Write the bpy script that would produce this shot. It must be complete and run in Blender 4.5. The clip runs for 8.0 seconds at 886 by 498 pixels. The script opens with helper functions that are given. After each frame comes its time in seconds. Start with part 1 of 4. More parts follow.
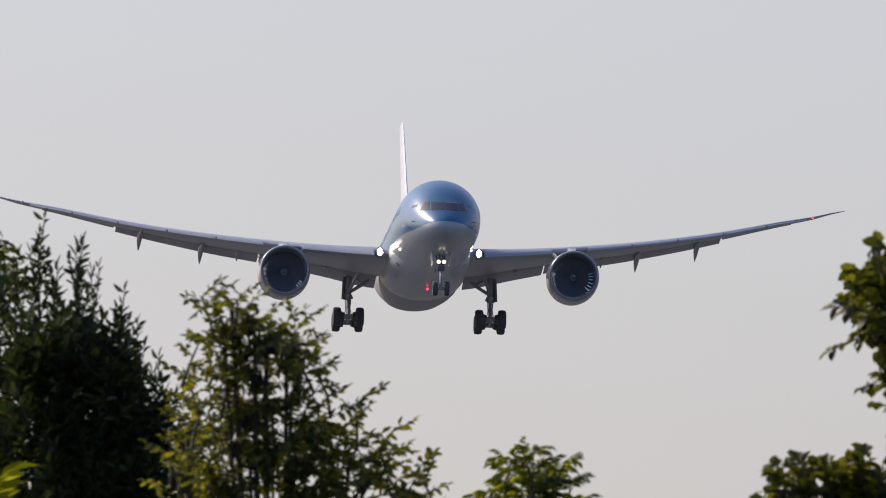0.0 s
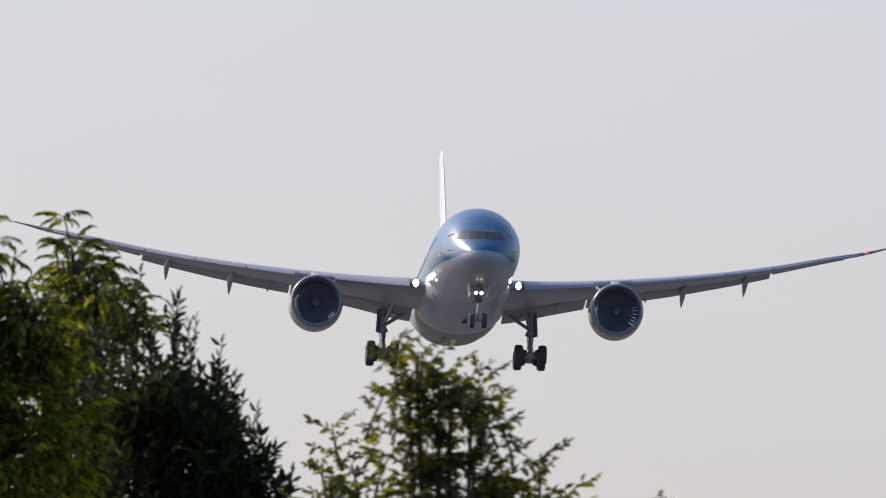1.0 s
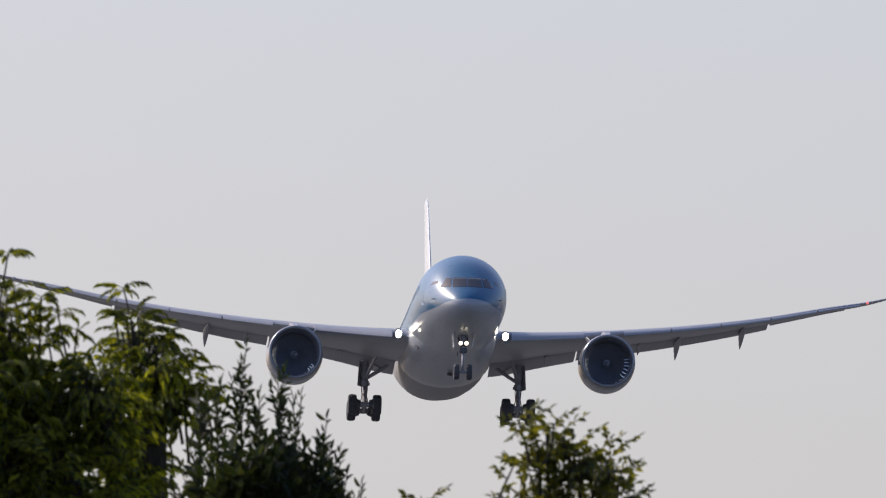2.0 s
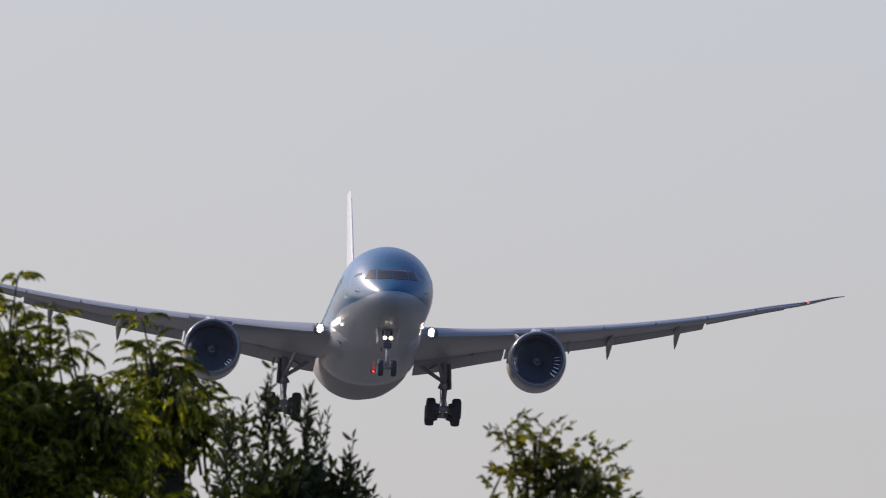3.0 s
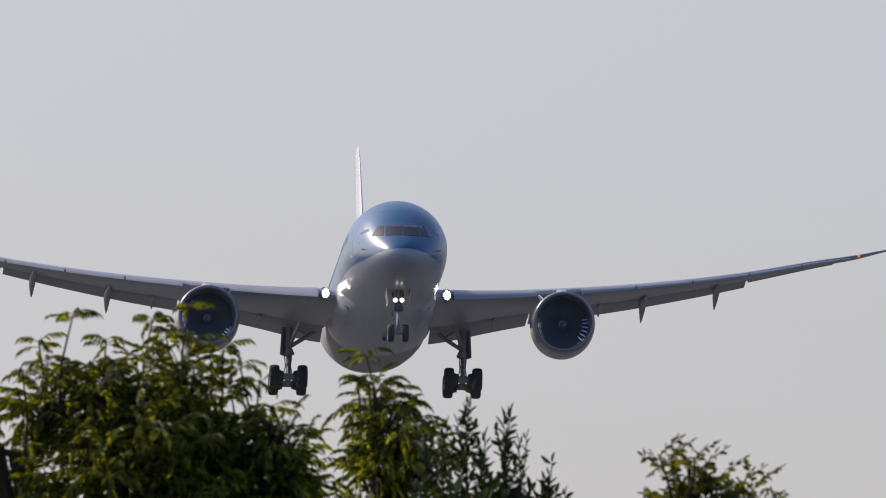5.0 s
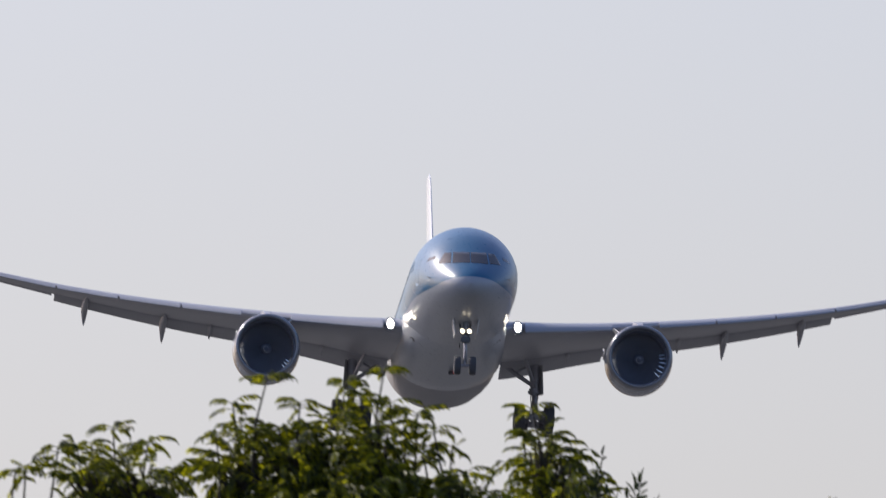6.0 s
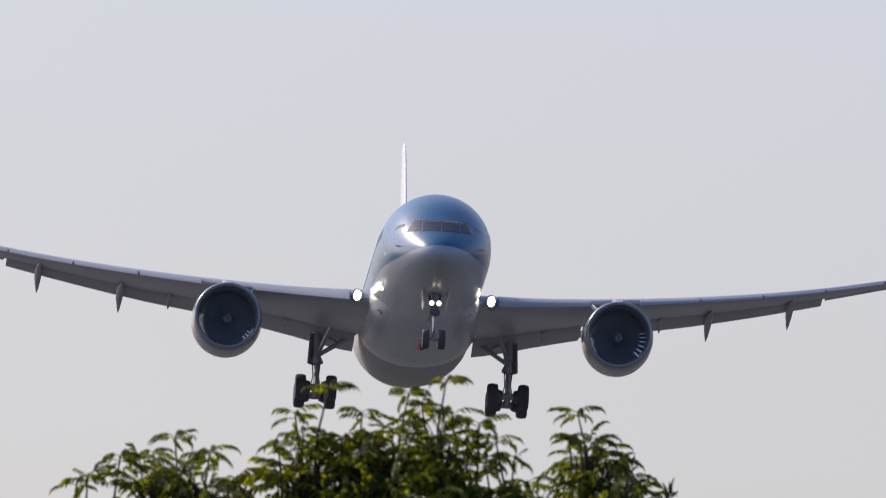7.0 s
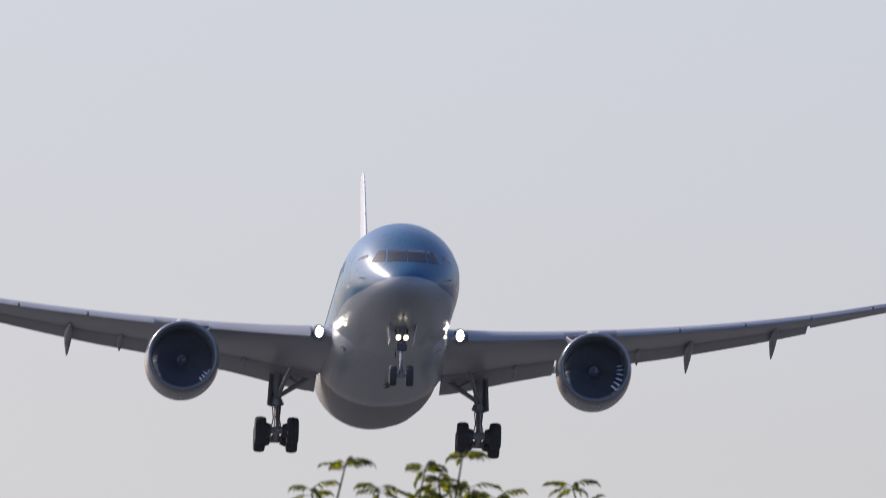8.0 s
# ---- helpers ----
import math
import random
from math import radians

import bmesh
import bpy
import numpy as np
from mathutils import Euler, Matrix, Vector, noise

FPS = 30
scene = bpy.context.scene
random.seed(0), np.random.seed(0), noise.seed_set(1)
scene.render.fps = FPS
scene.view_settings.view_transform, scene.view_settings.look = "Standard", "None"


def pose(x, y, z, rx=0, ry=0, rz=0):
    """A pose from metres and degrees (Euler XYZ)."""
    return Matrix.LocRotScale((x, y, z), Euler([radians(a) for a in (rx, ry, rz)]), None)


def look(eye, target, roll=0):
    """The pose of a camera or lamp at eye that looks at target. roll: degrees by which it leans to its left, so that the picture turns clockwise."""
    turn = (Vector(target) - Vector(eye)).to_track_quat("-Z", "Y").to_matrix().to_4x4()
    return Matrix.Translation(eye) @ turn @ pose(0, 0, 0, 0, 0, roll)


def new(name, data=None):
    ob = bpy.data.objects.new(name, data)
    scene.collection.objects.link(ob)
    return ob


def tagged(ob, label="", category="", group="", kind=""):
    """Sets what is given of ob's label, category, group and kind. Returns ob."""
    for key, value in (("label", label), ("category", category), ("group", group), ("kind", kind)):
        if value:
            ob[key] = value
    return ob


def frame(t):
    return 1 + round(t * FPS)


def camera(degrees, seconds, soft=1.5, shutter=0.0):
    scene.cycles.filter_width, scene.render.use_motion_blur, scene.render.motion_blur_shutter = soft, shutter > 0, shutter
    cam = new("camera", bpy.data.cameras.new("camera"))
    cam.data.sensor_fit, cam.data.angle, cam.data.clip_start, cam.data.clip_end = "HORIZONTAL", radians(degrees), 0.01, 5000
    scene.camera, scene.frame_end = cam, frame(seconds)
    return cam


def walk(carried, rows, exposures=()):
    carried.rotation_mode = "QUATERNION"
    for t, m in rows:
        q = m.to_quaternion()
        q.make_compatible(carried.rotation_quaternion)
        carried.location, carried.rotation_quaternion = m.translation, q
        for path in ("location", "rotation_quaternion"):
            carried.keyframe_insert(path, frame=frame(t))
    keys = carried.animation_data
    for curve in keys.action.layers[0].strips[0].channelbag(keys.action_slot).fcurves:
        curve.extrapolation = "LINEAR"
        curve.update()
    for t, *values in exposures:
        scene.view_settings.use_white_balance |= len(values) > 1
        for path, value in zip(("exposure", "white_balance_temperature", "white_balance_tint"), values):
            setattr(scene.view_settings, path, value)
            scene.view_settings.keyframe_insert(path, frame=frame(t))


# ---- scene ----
# ---------------------------------------------------------------- camera: held by hand, far telephoto, panning with the airliner
cam = camera(1.8637, 8.0, 1.0, 0.3)
cam.data.dof.use_dof, cam.data.dof.focus_distance, cam.data.dof.aperture_fstop = True, 1600.0, 98.0
walk(cam, [
    (0.0, pose(0, 0, 1.6, 94.3312, 0, -0.8575)),
    (0.3, pose(0, 0, 1.6, 94.3252, 0, -0.7904)),
    (0.5, pose(0, 0, 1.6, 94.3418, 0, -0.7717)),
    (0.7, pose(0, 0, 1.6, 94.3968, 0, -0.7014)),
    (1.0, pose(0, 0, 1.6, 94.4442, 0, -0.5671)),
    (1.2, pose(0, 0, 1.6, 94.4356, 0, -0.5026)),
    (1.5, pose(0, 0, 1.6, 94.4603, 0, -0.3660)),
    (1.7, pose(0, 0, 1.6, 94.5204, 0, -0.4134)),
    (2.8, pose(0, 0, 1.6, 94.6866, 0, -0.3008)),
    (3.0, pose(0, 0, 1.6, 94.6432, 0, -0.3539)),
    (3.2, pose(0, 0, 1.6, 94.6446, 0, -0.3386)),
    (3.5, pose(0, 0, 1.6, 94.7718, 0, -0.2222)),
    (3.7, pose(0, 0, 1.6, 94.8861, 0, -0.1978)),
    (4.0, pose(0, 0, 1.6, 94.8739, 0, -0.0516)),
    (4.2, pose(0, 0, 1.6, 94.9241, 0, -0.0262)),
    (4.5, pose(0, 0, 1.6, 94.7856, 0, 0.0506)),
    (4.7, pose(0, 0, 1.6, 94.6909, 0, 0.0301)),
    (5.8, pose(0, 0, 1.6, 94.7454, 0, 0.2940)),
    (6.0, pose(0, 0, 1.6, 94.8300, 0, 0.3783)),
    (6.2, pose(0, 0, 1.6, 94.8753, 0, 0.4464)),
    (6.5, pose(0, 0, 1.6, 94.8415, 0, 0.4933)),
    (6.7, pose(0, 0, 1.6, 94.7973, 0, 0.4847)),
    (7.0, pose(0, 0, 1.6, 94.8502, 0, 0.4891)),
    (7.2, pose(0, 0, 1.6, 94.8944, 0, 0.5205)),
    (7.5, pose(0, 0, 1.6, 94.8600, 0, 0.5571)),
    (7.7, pose(0, 0, 1.6, 94.8814, 0, 0.5628)),
    (8.0, pose(0, 0, 1.6, 95.0101, 0, 0.5765)),
], exposures=((0.0, 0.17), (0.5, 0.26), (1.5, 0.24), (3.0, 0.02), (3.5, 0.04), (4.0, -0.07), (4.5, -0.07), (6.0, 0.22), (6.5, 0.11), (7.0, 0.17), (7.5, 0.10), (8.0, 0.12)))

# ---------------------------------------------------------------- daylight
SUN_FROM = Vector((-0.63, 0.52, 0.57)).normalized()
world = bpy.data.worlds.new("hazy_sky")
scene.world = world
world.use_nodes = True
wn = world.node_tree.nodes
sky = wn.new("ShaderNodeTexSky")
sky.sky_type = "NISHITA"
sky.sun_disc = False
sky.sun_elevation = math.asin(SUN_FROM.z)
sky.sun_rotation = math.atan2(SUN_FROM.x, SUN_FROM.y)
sky.air_density, sky.dust_density, sky.ozone_density = 1.0, 2.8, 2.5
tint = wn.new("ShaderNodeMixRGB")
tint.blend_type = "MULTIPLY"
tint.inputs[0].default_value = 1.0
tint.inputs[2].default_value = (1.04, 0.97, 1.078, 1)
world.node_tree.links.new(sky.outputs[0], tint.inputs[1])
world.node_tree.links.new(tint.outputs[0], wn["Background"].inputs[0])
wn["Background"].inputs[1].default_value = 0.118
sun_data = bpy.data.lights.new("sun", "SUN")
sun_data.energy, sun_data.angle, sun_data.color = 2.4, radians(0.6), (1.0, 0.93, 0.82)
sun = new("sun", sun_data)
sun.matrix_world = look(SUN_FROM * 100, (0, 0, 0))


# ---------------------------------------------------------------- materials
def material(name, color, rough=0.5, metal=0.0, vary=0.12, scale=3.0, bump=0.0, coat=0.0, spec=0.5):
    """Painted or bare surface with a broad and a fine variation of its colour and gloss."""
    m = bpy.data.materials.new(name)
    m.use_nodes = True
    n, k = m.node_tree.nodes, m.node_tree.links.new
    b = n["Principled BSDF"]
    b.inputs["Metallic"].default_value = metal
    b.inputs["Coat Weight"].default_value = coat
    b.inputs["Specular IOR Level"].default_value = spec
    co = n.new("ShaderNodeTexCoord")
    big, fine = n.new("ShaderNodeTexNoise"), n.new("ShaderNodeTexNoise")
    big.inputs["Scale"].default_value, fine.inputs["Scale"].default_value = scale * 0.25, scale * 4
    big.inputs["Detail"].default_value = fine.inputs["Detail"].default_value = 4
    for t in (big, fine):
        k(co.outputs["Object"], t.inputs["Vector"])
    mixer = n.new("ShaderNodeMath")
    mixer.operation = "ADD"
    k(big.outputs[0], mixer.inputs[0]), k(fine.outputs[0], mixer.inputs[1])
    ramp = n.new("ShaderNodeMapRange")
    ramp.inputs[1].default_value, ramp.inputs[2].default_value = 0.6, 1.4
    ramp.inputs[3].default_value, ramp.inputs[4].default_value = 1 - vary, 1 + vary
    k(mixer.outputs[0], ramp.inputs[0])
    mul = n.new("ShaderNodeMixRGB")
    mul.blend_type, mul.inputs[0].default_value, mul.inputs[1].default_value = "MULTIPLY", 1.0, (*color, 1)
    k(ramp.outputs[0], mul.inputs[2])
    k(mul.outputs[0], b.inputs["Base Color"])
    r = n.new("ShaderNodeMapRange")
    r.inputs[3].default_value, r.inputs[4].default_value = max(0.03, rough - 0.08), rough + 0.08
    k(fine.outputs[0], r.inputs[0]), k(r.outputs[0], b.inputs["Roughness"])
    if bump:
        bp = n.new("ShaderNodeBump")
        bp.inputs["Strength"].default_value, bp.inputs["Distance"].default_value = bump, 0.02
        k(fine.outputs[0], bp.inputs["Height"]), k(bp.outputs[0], b.inputs["Normal"])
    return m


def glowing(name, color, strength):
    m = bpy.data.materials.new(name)
    m.use_nodes = True
    b = m.node_tree.nodes["Principled BSDF"]
    b.inputs["Base Color"].default_value = (0.8, 0.8, 0.8, 1)
    b.inputs["Emission Color"].default_value = (*color, 1)
    b.inputs["Emission Strength"].default_value = strength
    return m


def livery():
    """Light blue upper body, pearl white nose underside and belly, parted by a line that drops from the nose tip aft."""
    m = material("blue_and_white_paint", (0.8, 0.8, 0.8), 0.30, 0.0, 0.035, 1.5, 0.0, 0.18, 0.40)
    n, k = m.node_tree.nodes, m.node_tree.links.new
    mul = [x for x in n if x.type == "MIX_RGB"][0]
    co = [x for x in n if x.type == "TEX_COORD"][0]
    sep = n.new("ShaderNodeSeparateXYZ")
    k(co.outputs["Object"], sep.inputs[0])
    line = n.new("ShaderNodeFloatCurve")
    span = n.new("ShaderNodeMapRange")
    span.inputs[1].default_value, span.inputs[2].default_value = -30.0, 30.0
    k(sep.outputs["Y"], span.inputs[0])
    k(span.outputs[0], line.inputs["Value"])
    c = line.mapping.curves[0]
    # height of the colour line, (z + 3) / 6, along the body
    for i, (x, y) in enumerate(((0.0, 0.337), (0.02, 0.315), (0.045, 0.292), (0.09, 0.297), (0.13, 0.313), (0.2, 0.337), (0.4, 0.40), (1.0, 0.60))):
        if i < 2:
            c.points[i].location = (x, y)
        else:
            c.points.new(x, y)
    c.points[0].location, c.points[1].location = (0.0, 0.337), (0.02, 0.315)
    line.mapping.update()
    level = n.new("ShaderNodeMapRange")
    level.inputs[1].default_value, level.inputs[2].default_value = -3.0, 3.0
    k(sep.outputs["Z"], level.inputs[0])
    over = n.new("ShaderNodeMath")
    over.operation = "SUBTRACT"
    k(level.outputs[0], over.inputs[0]), k(line.outputs[0], over.inputs[1])
    edge = n.new("ShaderNodeMapRange")
    edge.inputs[1].default_value, edge.inputs[2].default_value = -0.004, 0.004
    k(over.outputs[0], edge.inputs[0])
    mix = n.new("ShaderNodeMixRGB")
    mix.inputs[1].default_value, mix.inputs[2].default_value = (0.41, 0.445, 0.50, 1), (0.026, 0.145, 0.285, 1)
    k(edge.outputs[0], mix.inputs[0]), k(mix.outputs[0], mul.inputs[1])
    return m


def foliage(name, dark, light, glow):
    """Leaf: waxy upper side, light that passes through it, each leaf a little different."""
    m = bpy.data.materials.new(name)
    m.use_nodes = True
    n, k = m.node_tree.nodes, m.node_tree.links.new
    b, out = n["Principled BSDF"], n["Material Output"]
    geo = n.new("ShaderNodeNewGeometry")
    co = n.new("ShaderNodeTexCoord")
    patch = n.new("ShaderNodeTexNoise")
    patch.inputs["Scale"].default_value = 2.2
    k(co.outputs["Object"], patch.inputs["Vector"])
    add = n.new("ShaderNodeMath")
    add.operation = "ADD"
    k(geo.outputs["Random Per Island"], add.inputs[0]), k(patch.outputs[0], add.inputs[1])
    half = n.new("ShaderNodeMath")
    half.operation, half.inputs[1].default_value = "MULTIPLY", 0.72
    k(add.outputs[0], half.inputs[0])
    few = n.new("ShaderNodeMath")
    few.operation, few.inputs[1].default_value = "POWER", 3.0
    k(half.outputs[0], few.inputs[0])
    mix = n.new("ShaderNodeMixRGB")
    mix.inputs[1].default_value, mix.inputs[2].default_value = (*dark, 1), (*light, 1)
    k(few.outputs[0], mix.inputs[0]), k(mix.outputs[0], b.inputs["Base Color"])
    b.inputs["Roughness"].default_value = 0.46
    b.inputs["Specular IOR Level"].default_value = 0.3
    tr = n.new("ShaderNodeBsdfTranslucent")
    tint2 = n.new("ShaderNodeMixRGB")
    tint2.blend_type, tint2.inputs[0].default_value, tint2.inputs[2].default_value = "MULTIPLY", 1.0, (*glow, 1)
    k(mix.outputs[0], tint2.inputs[1]), k(tint2.outputs[0], tr.inputs[0])
    ms = n.new("ShaderNodeAddShader")
    k(b.outputs[0], ms.inputs[0]), k(tr.outputs[0], ms.inputs[1]), k(ms.outputs[0], out.inputs[0])
    return m


M_BODY = livery()
M_WHITE = material("white_paint", (0.72, 0.72, 0.72), 0.3, 0, 0.05, 1.0, 0, 0.3)
M_GREY = material("grey_wing_paint", (0.48, 0.48, 0.51), 0.34, 0, 0.07, 0.8)
M_FLAP = material("worn_grey_flap_paint", (0.44, 0.44, 0.47), 0.42, 0, 0.10, 1.2)
M_SLAT = material("bare_slat_metal", (0.40, 0.41, 0.44), 0.36, 0.15, 0.06, 2.0)
M_FAIR = material("grey_belly_paint", (0.40, 0.40, 0.40), 0.32, 0, 0.08, 0.9, 0, 0.2)
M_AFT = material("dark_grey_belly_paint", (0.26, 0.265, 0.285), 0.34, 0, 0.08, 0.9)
M_BLUE = material("grey_blue_nacelle_paint", (0.27, 0.305, 0.37), 0.25, 0, 0.06, 1.5, 0, 0.4)
M_LIP = material("satin_inlet_lip", (0.30, 0.31, 0.34), 0.24, 0.35, 0.06, 2.5)
M_DUCT = material("dark_inlet_lining", (0.27, 0.29, 0.35), 0.5, 0, 0.1, 3)
M_BLADE = material("fan_blade_composite", (0.24, 0.255, 0.31), 0.6, 0.05, 0.1, 4)
# polished metal for the added strips that imitate glints in the inlets
M_GLINT = material("polished_glint_metal", (0.75, 0.74, 0.72), 0.22, 1.0, 0.05, 5)
M_DARK = material("soot_dark_metal", (0.14, 0.14, 0.155), 0.5, 0.6, 0.15, 4)
M_STEEL = material("gear_steel", (0.40, 0.40, 0.43), 0.42, 0.4, 0.15, 5)
M_TYRE = material("tyre_rubber", (0.085, 0.088, 0.10), 0.8, 0, 0.2, 6, 0.2)
M_GLASS = material("cockpit_glazing", (0.030, 0.031, 0.036), 0.12, 0, 0.1, 2, 0, 0.0, 0.5)
M_FRAMELINE = material("black_window_seal", (0.03, 0.03, 0.035), 0.6, 0, 0.1, 4)
M_LAMP = glowing("landing_light_glow", (1.0, 0.90, 0.74), 30.0)
M_TAXI = glowing("taxi_light_glow", (1.0, 0.86, 0.62), 2.2)
M_RED = glowing("red_light_glow", (1.0, 0.03, 0.04), 4.5)
M_NAV = glowing("faint_navigation_light_glow", (1.0, 0.10, 0.08), 0.7)
M_BARK = material("grey_brown_bark", (0.12, 0.095, 0.07), 0.9, 0, 0.35, 6, 0.8)
M_TWIG = material("dark_twig_bark", (0.045, 0.038, 0.022), 0.8, 0, 0.25, 20, 0.3)
M_GROUND = material("dry_meadow", (0.082, 0.084, 0.084), 0.95, 0, 0.4, 0.4, 0.5)
M_LEAF_ASH = foliage("pinnate_leaf", (0.008, 0.015, 0.003), (0.140, 0.150, 0.012), (2.5, 2.3, 0.6))
M_LEAF_WILLOW = foliage("narrow_dark_leaf", (0.008, 0.014, 0.005), (0.036, 0.042, 0.011), (0.9, 0.9, 0.45))
M_LEAF_BIRCH = foliage("small_yellowing_leaf", (0.018, 0.025, 0.006), (0.120, 0.122, 0.020), (1.6, 1.4, 0.45))
M_LEAF_ALDER = foliage("round_bright_leaf", (0.015, 0.024, 0.005), (0.078, 0.082, 0.012), (1.4, 1.2, 0.45))


# ---------------------------------------------------------------- mesh helpers
def part(name, bm, mat, parent, label="", smooth=True):
    """Links a bmesh as one mesh object under a thing or a part."""
    me = bpy.data.meshes.new(name)
    bmesh.ops.recalc_face_normals(bm, faces=bm.faces)
    bm.to_mesh(me)
    bm.free()
    me.materials.append(mat)
    if smooth:
        me.polygons.foreach_set("use_smooth", [True] * len(me.polygons))
        me.set_sharp_from_angle(angle=radians(40))
    ob = new(name, me)
    ob.parent = parent
    if label:
        tagged(ob, label)
    return ob


def raw_part(name, verts, faces, mat, parent, kind="", label=""):
    me = bpy.data.meshes.new(name)
    me.from_pydata(verts, [], faces)
    me.materials.append(mat)
    ob = new(name, me)
    ob.parent = parent
    return tagged(ob, label, kind=kind)


def empty(name, m=Matrix()):
    ob = new(name)
    ob.matrix_basis = m
    return ob


def loft(rings, bm=None, caps=(True, True), closed=True):
    """Skin over rings of equally many points."""
    bm = bm or bmesh.new()
    rows = [[bm.verts.new(p) for p in r] for r in rings]
    n = len(rows[0])
    for a, b in zip(rows, rows[1:]):
        for i in range(n if closed else n - 1):
            j = (i + 1) % n
            bm.faces.new((a[i], a[j], b[j], b[i]))
    if caps[0]:
        bm.faces.new(rows[0][::-1])
    if caps[1]:
        bm.faces.new(rows[-1])
    return bm


def circle(c, r, axis="y", n=24, rz=None, start=0.0):
    rz = r if rz is None else rz
    pts = []
    for i in range(n):
        a = start + 2 * math.pi * i / n
        p, q = r * math.cos(a), rz * math.sin(a)
        pts.append({"y": (c[0] + p, c[1], c[2] + q), "x": (c[0], c[1] + p, c[2] + q), "z": (c[0] + p, c[1] + q, c[2])}[axis])
    return pts


def tube(points, radii, bm=None, n=10, caps=(True, True)):
    """Round rod through points with a radius at each."""
    rings = []
    pts = [Vector(p) for p in points]
    for i, p in enumerate(pts):
        d = (pts[min(i + 1, len(pts) - 1)] - pts[max(i - 1, 0)]).normalized()
        side = d.cross(Vector((0.31, 0.89, 0.33))).normalized()
        up = side.cross(d)
        rings.append([p + radii[i] * (math.cos(2 * math.pi * k / n) * side + math.sin(2 * math.pi * k / n) * up) for k in range(n)])
    return loft(rings, bm, caps)


def block(bm, c, s, bevel=0.0, m=Matrix()):
    made = bmesh.ops.create_cube(bm, size=1.0, matrix=Matrix.Translation(c) @ m @ Matrix.Diagonal((*s, 1)))
    if bevel:
        edges = list({e for v in made["verts"] for e in v.link_edges})
        bmesh.ops.bevel(bm, geom=edges, offset=bevel, segments=2, affect="EDGES")
    return bm


def lathe(profile, c, axis="y", n=48, bm=None):
    """Profile of (along, radius) turned about an axis through c."""
    rings = []
    for a, r in profile:
        p = (c[0], c[1] + a, c[2]) if axis == "y" else (c[0] + a, c[1], c[2])
        rings.append(circle(p, max(r, 1e-4), axis, n))
    return loft(rings, bm, (False, False))


def curve_at(table, x):
    """Smooth (monotone-ish cubic) reading of a table of (x, values...)."""
    xs = [r[0] for r in table]
    x = min(max(x, xs[0]), xs[-1])
    i = max(0, min(len(xs) - 2, int(np.searchsorted(xs, x) - 1)))
    h = xs[i + 1] - xs[i]
    t = (x - xs[i]) / h
    out = []
    for k in range(1, len(table[0])):
        y = [r[k] for r in table]
        def slope(j):
            if j == 0:
                return (y[1] - y[0]) / (xs[1] - xs[0])
            if j == len(xs) - 1:
                return (y[-1] - y[-2]) / (xs[-1] - xs[-2])
            a, b = (y[j] - y[j - 1]) / (xs[j] - xs[j - 1]), (y[j + 1] - y[j]) / (xs[j + 1] - xs[j])
            return 0.0 if a * b <= 0 else 2 * a * b / (a + b)
        m0, m1 = slope(i) * h, slope(i + 1) * h
        out.append((2 * t**3 - 3 * t**2 + 1) * y[i] + (t**3 - 2 * t**2 + t) * m0 + (-2 * t**3 + 3 * t**2) * y[i + 1] + (t**3 - t**2) * m1)
    return out


# ---------------------------------------------------------------- ground, out to the horizon
def ground():
    bm = bmesh.new()
    rings = [[(r * math.cos(a), r * math.sin(a) + 900, 0) for a in [2 * math.pi * i / 64 for i in range(64)]] for r in (3900, 1500, 500, 150, 40)]
    loft(rings, bm, (False, True))
    me_ob = part("ground", bm, M_GROUND, None, smooth=False)
    tagged(me_ob, "flat dry meadow under a hazy sky", "ground", kind="structure")


ground()

# ---------------------------------------------------------------- airliner
# stations: metres behind the nose tip, half width, top, bottom (heights from the body's axis)
BODY = (
    (0.0, 0.02, -1.33, -1.37), (0.15, 0.42, -1.02, -1.66), (0.5, 0.82, -0.70, -1.90), (1.0, 1.16, -0.36, -2.08), (2.0, 1.63, 0.24, -2.31),
    (3.0, 1.98, 0.84, -2.47), (4.0, 2.24, 1.42, -2.58), (5.0, 2.44, 1.88, -2.66), (6.5, 2.64, 2.35, -2.73), (8.0, 2.77, 2.66, -2.78),
    (10.0, 2.86, 2.84, -2.82), (12.0, 2.885, 2.91, -2.84), (39.0, 2.885, 2.91, -2.84), (43.0, 2.84, 2.98, -2.55), (48.0, 2.55, 2.92, -1.60),
    (53.0, 2.0, 2.80, -0.45), (57.0, 1.4, 2.58, 0.40), (60.0, 0.85, 2.30, 0.95), (62.0, 0.42, 2.0, 1.25), (62.8, 0.15, 1.75, 1.42))


def body_ring(s, n=72, grow=0.0):
    w, top, bot = curve_at(BODY, s)
    zc = bot + (top - bot) * 0.5
    out = []
    for i in range(n):
        a = 2 * math.pi * i / n
        out.append(((w + grow) * math.cos(a), s - 30, zc + ((top - bot) / 2 + grow) * math.sin(a)))
    return out


def body_front(x, z):
    """How far behind the nose the skin lies that is met from ahead at (x, z)."""
    lo, hi = 0.0, 14.0
    for _ in range(40):
        s = (lo + hi) / 2
        w, top, bot = curve_at(BODY, s)
        if (x / w) ** 2 + ((z - (top + bot) / 2) / ((top - bot) / 2)) ** 2 < 1:
            hi = s
        else:
            lo = s
    return hi


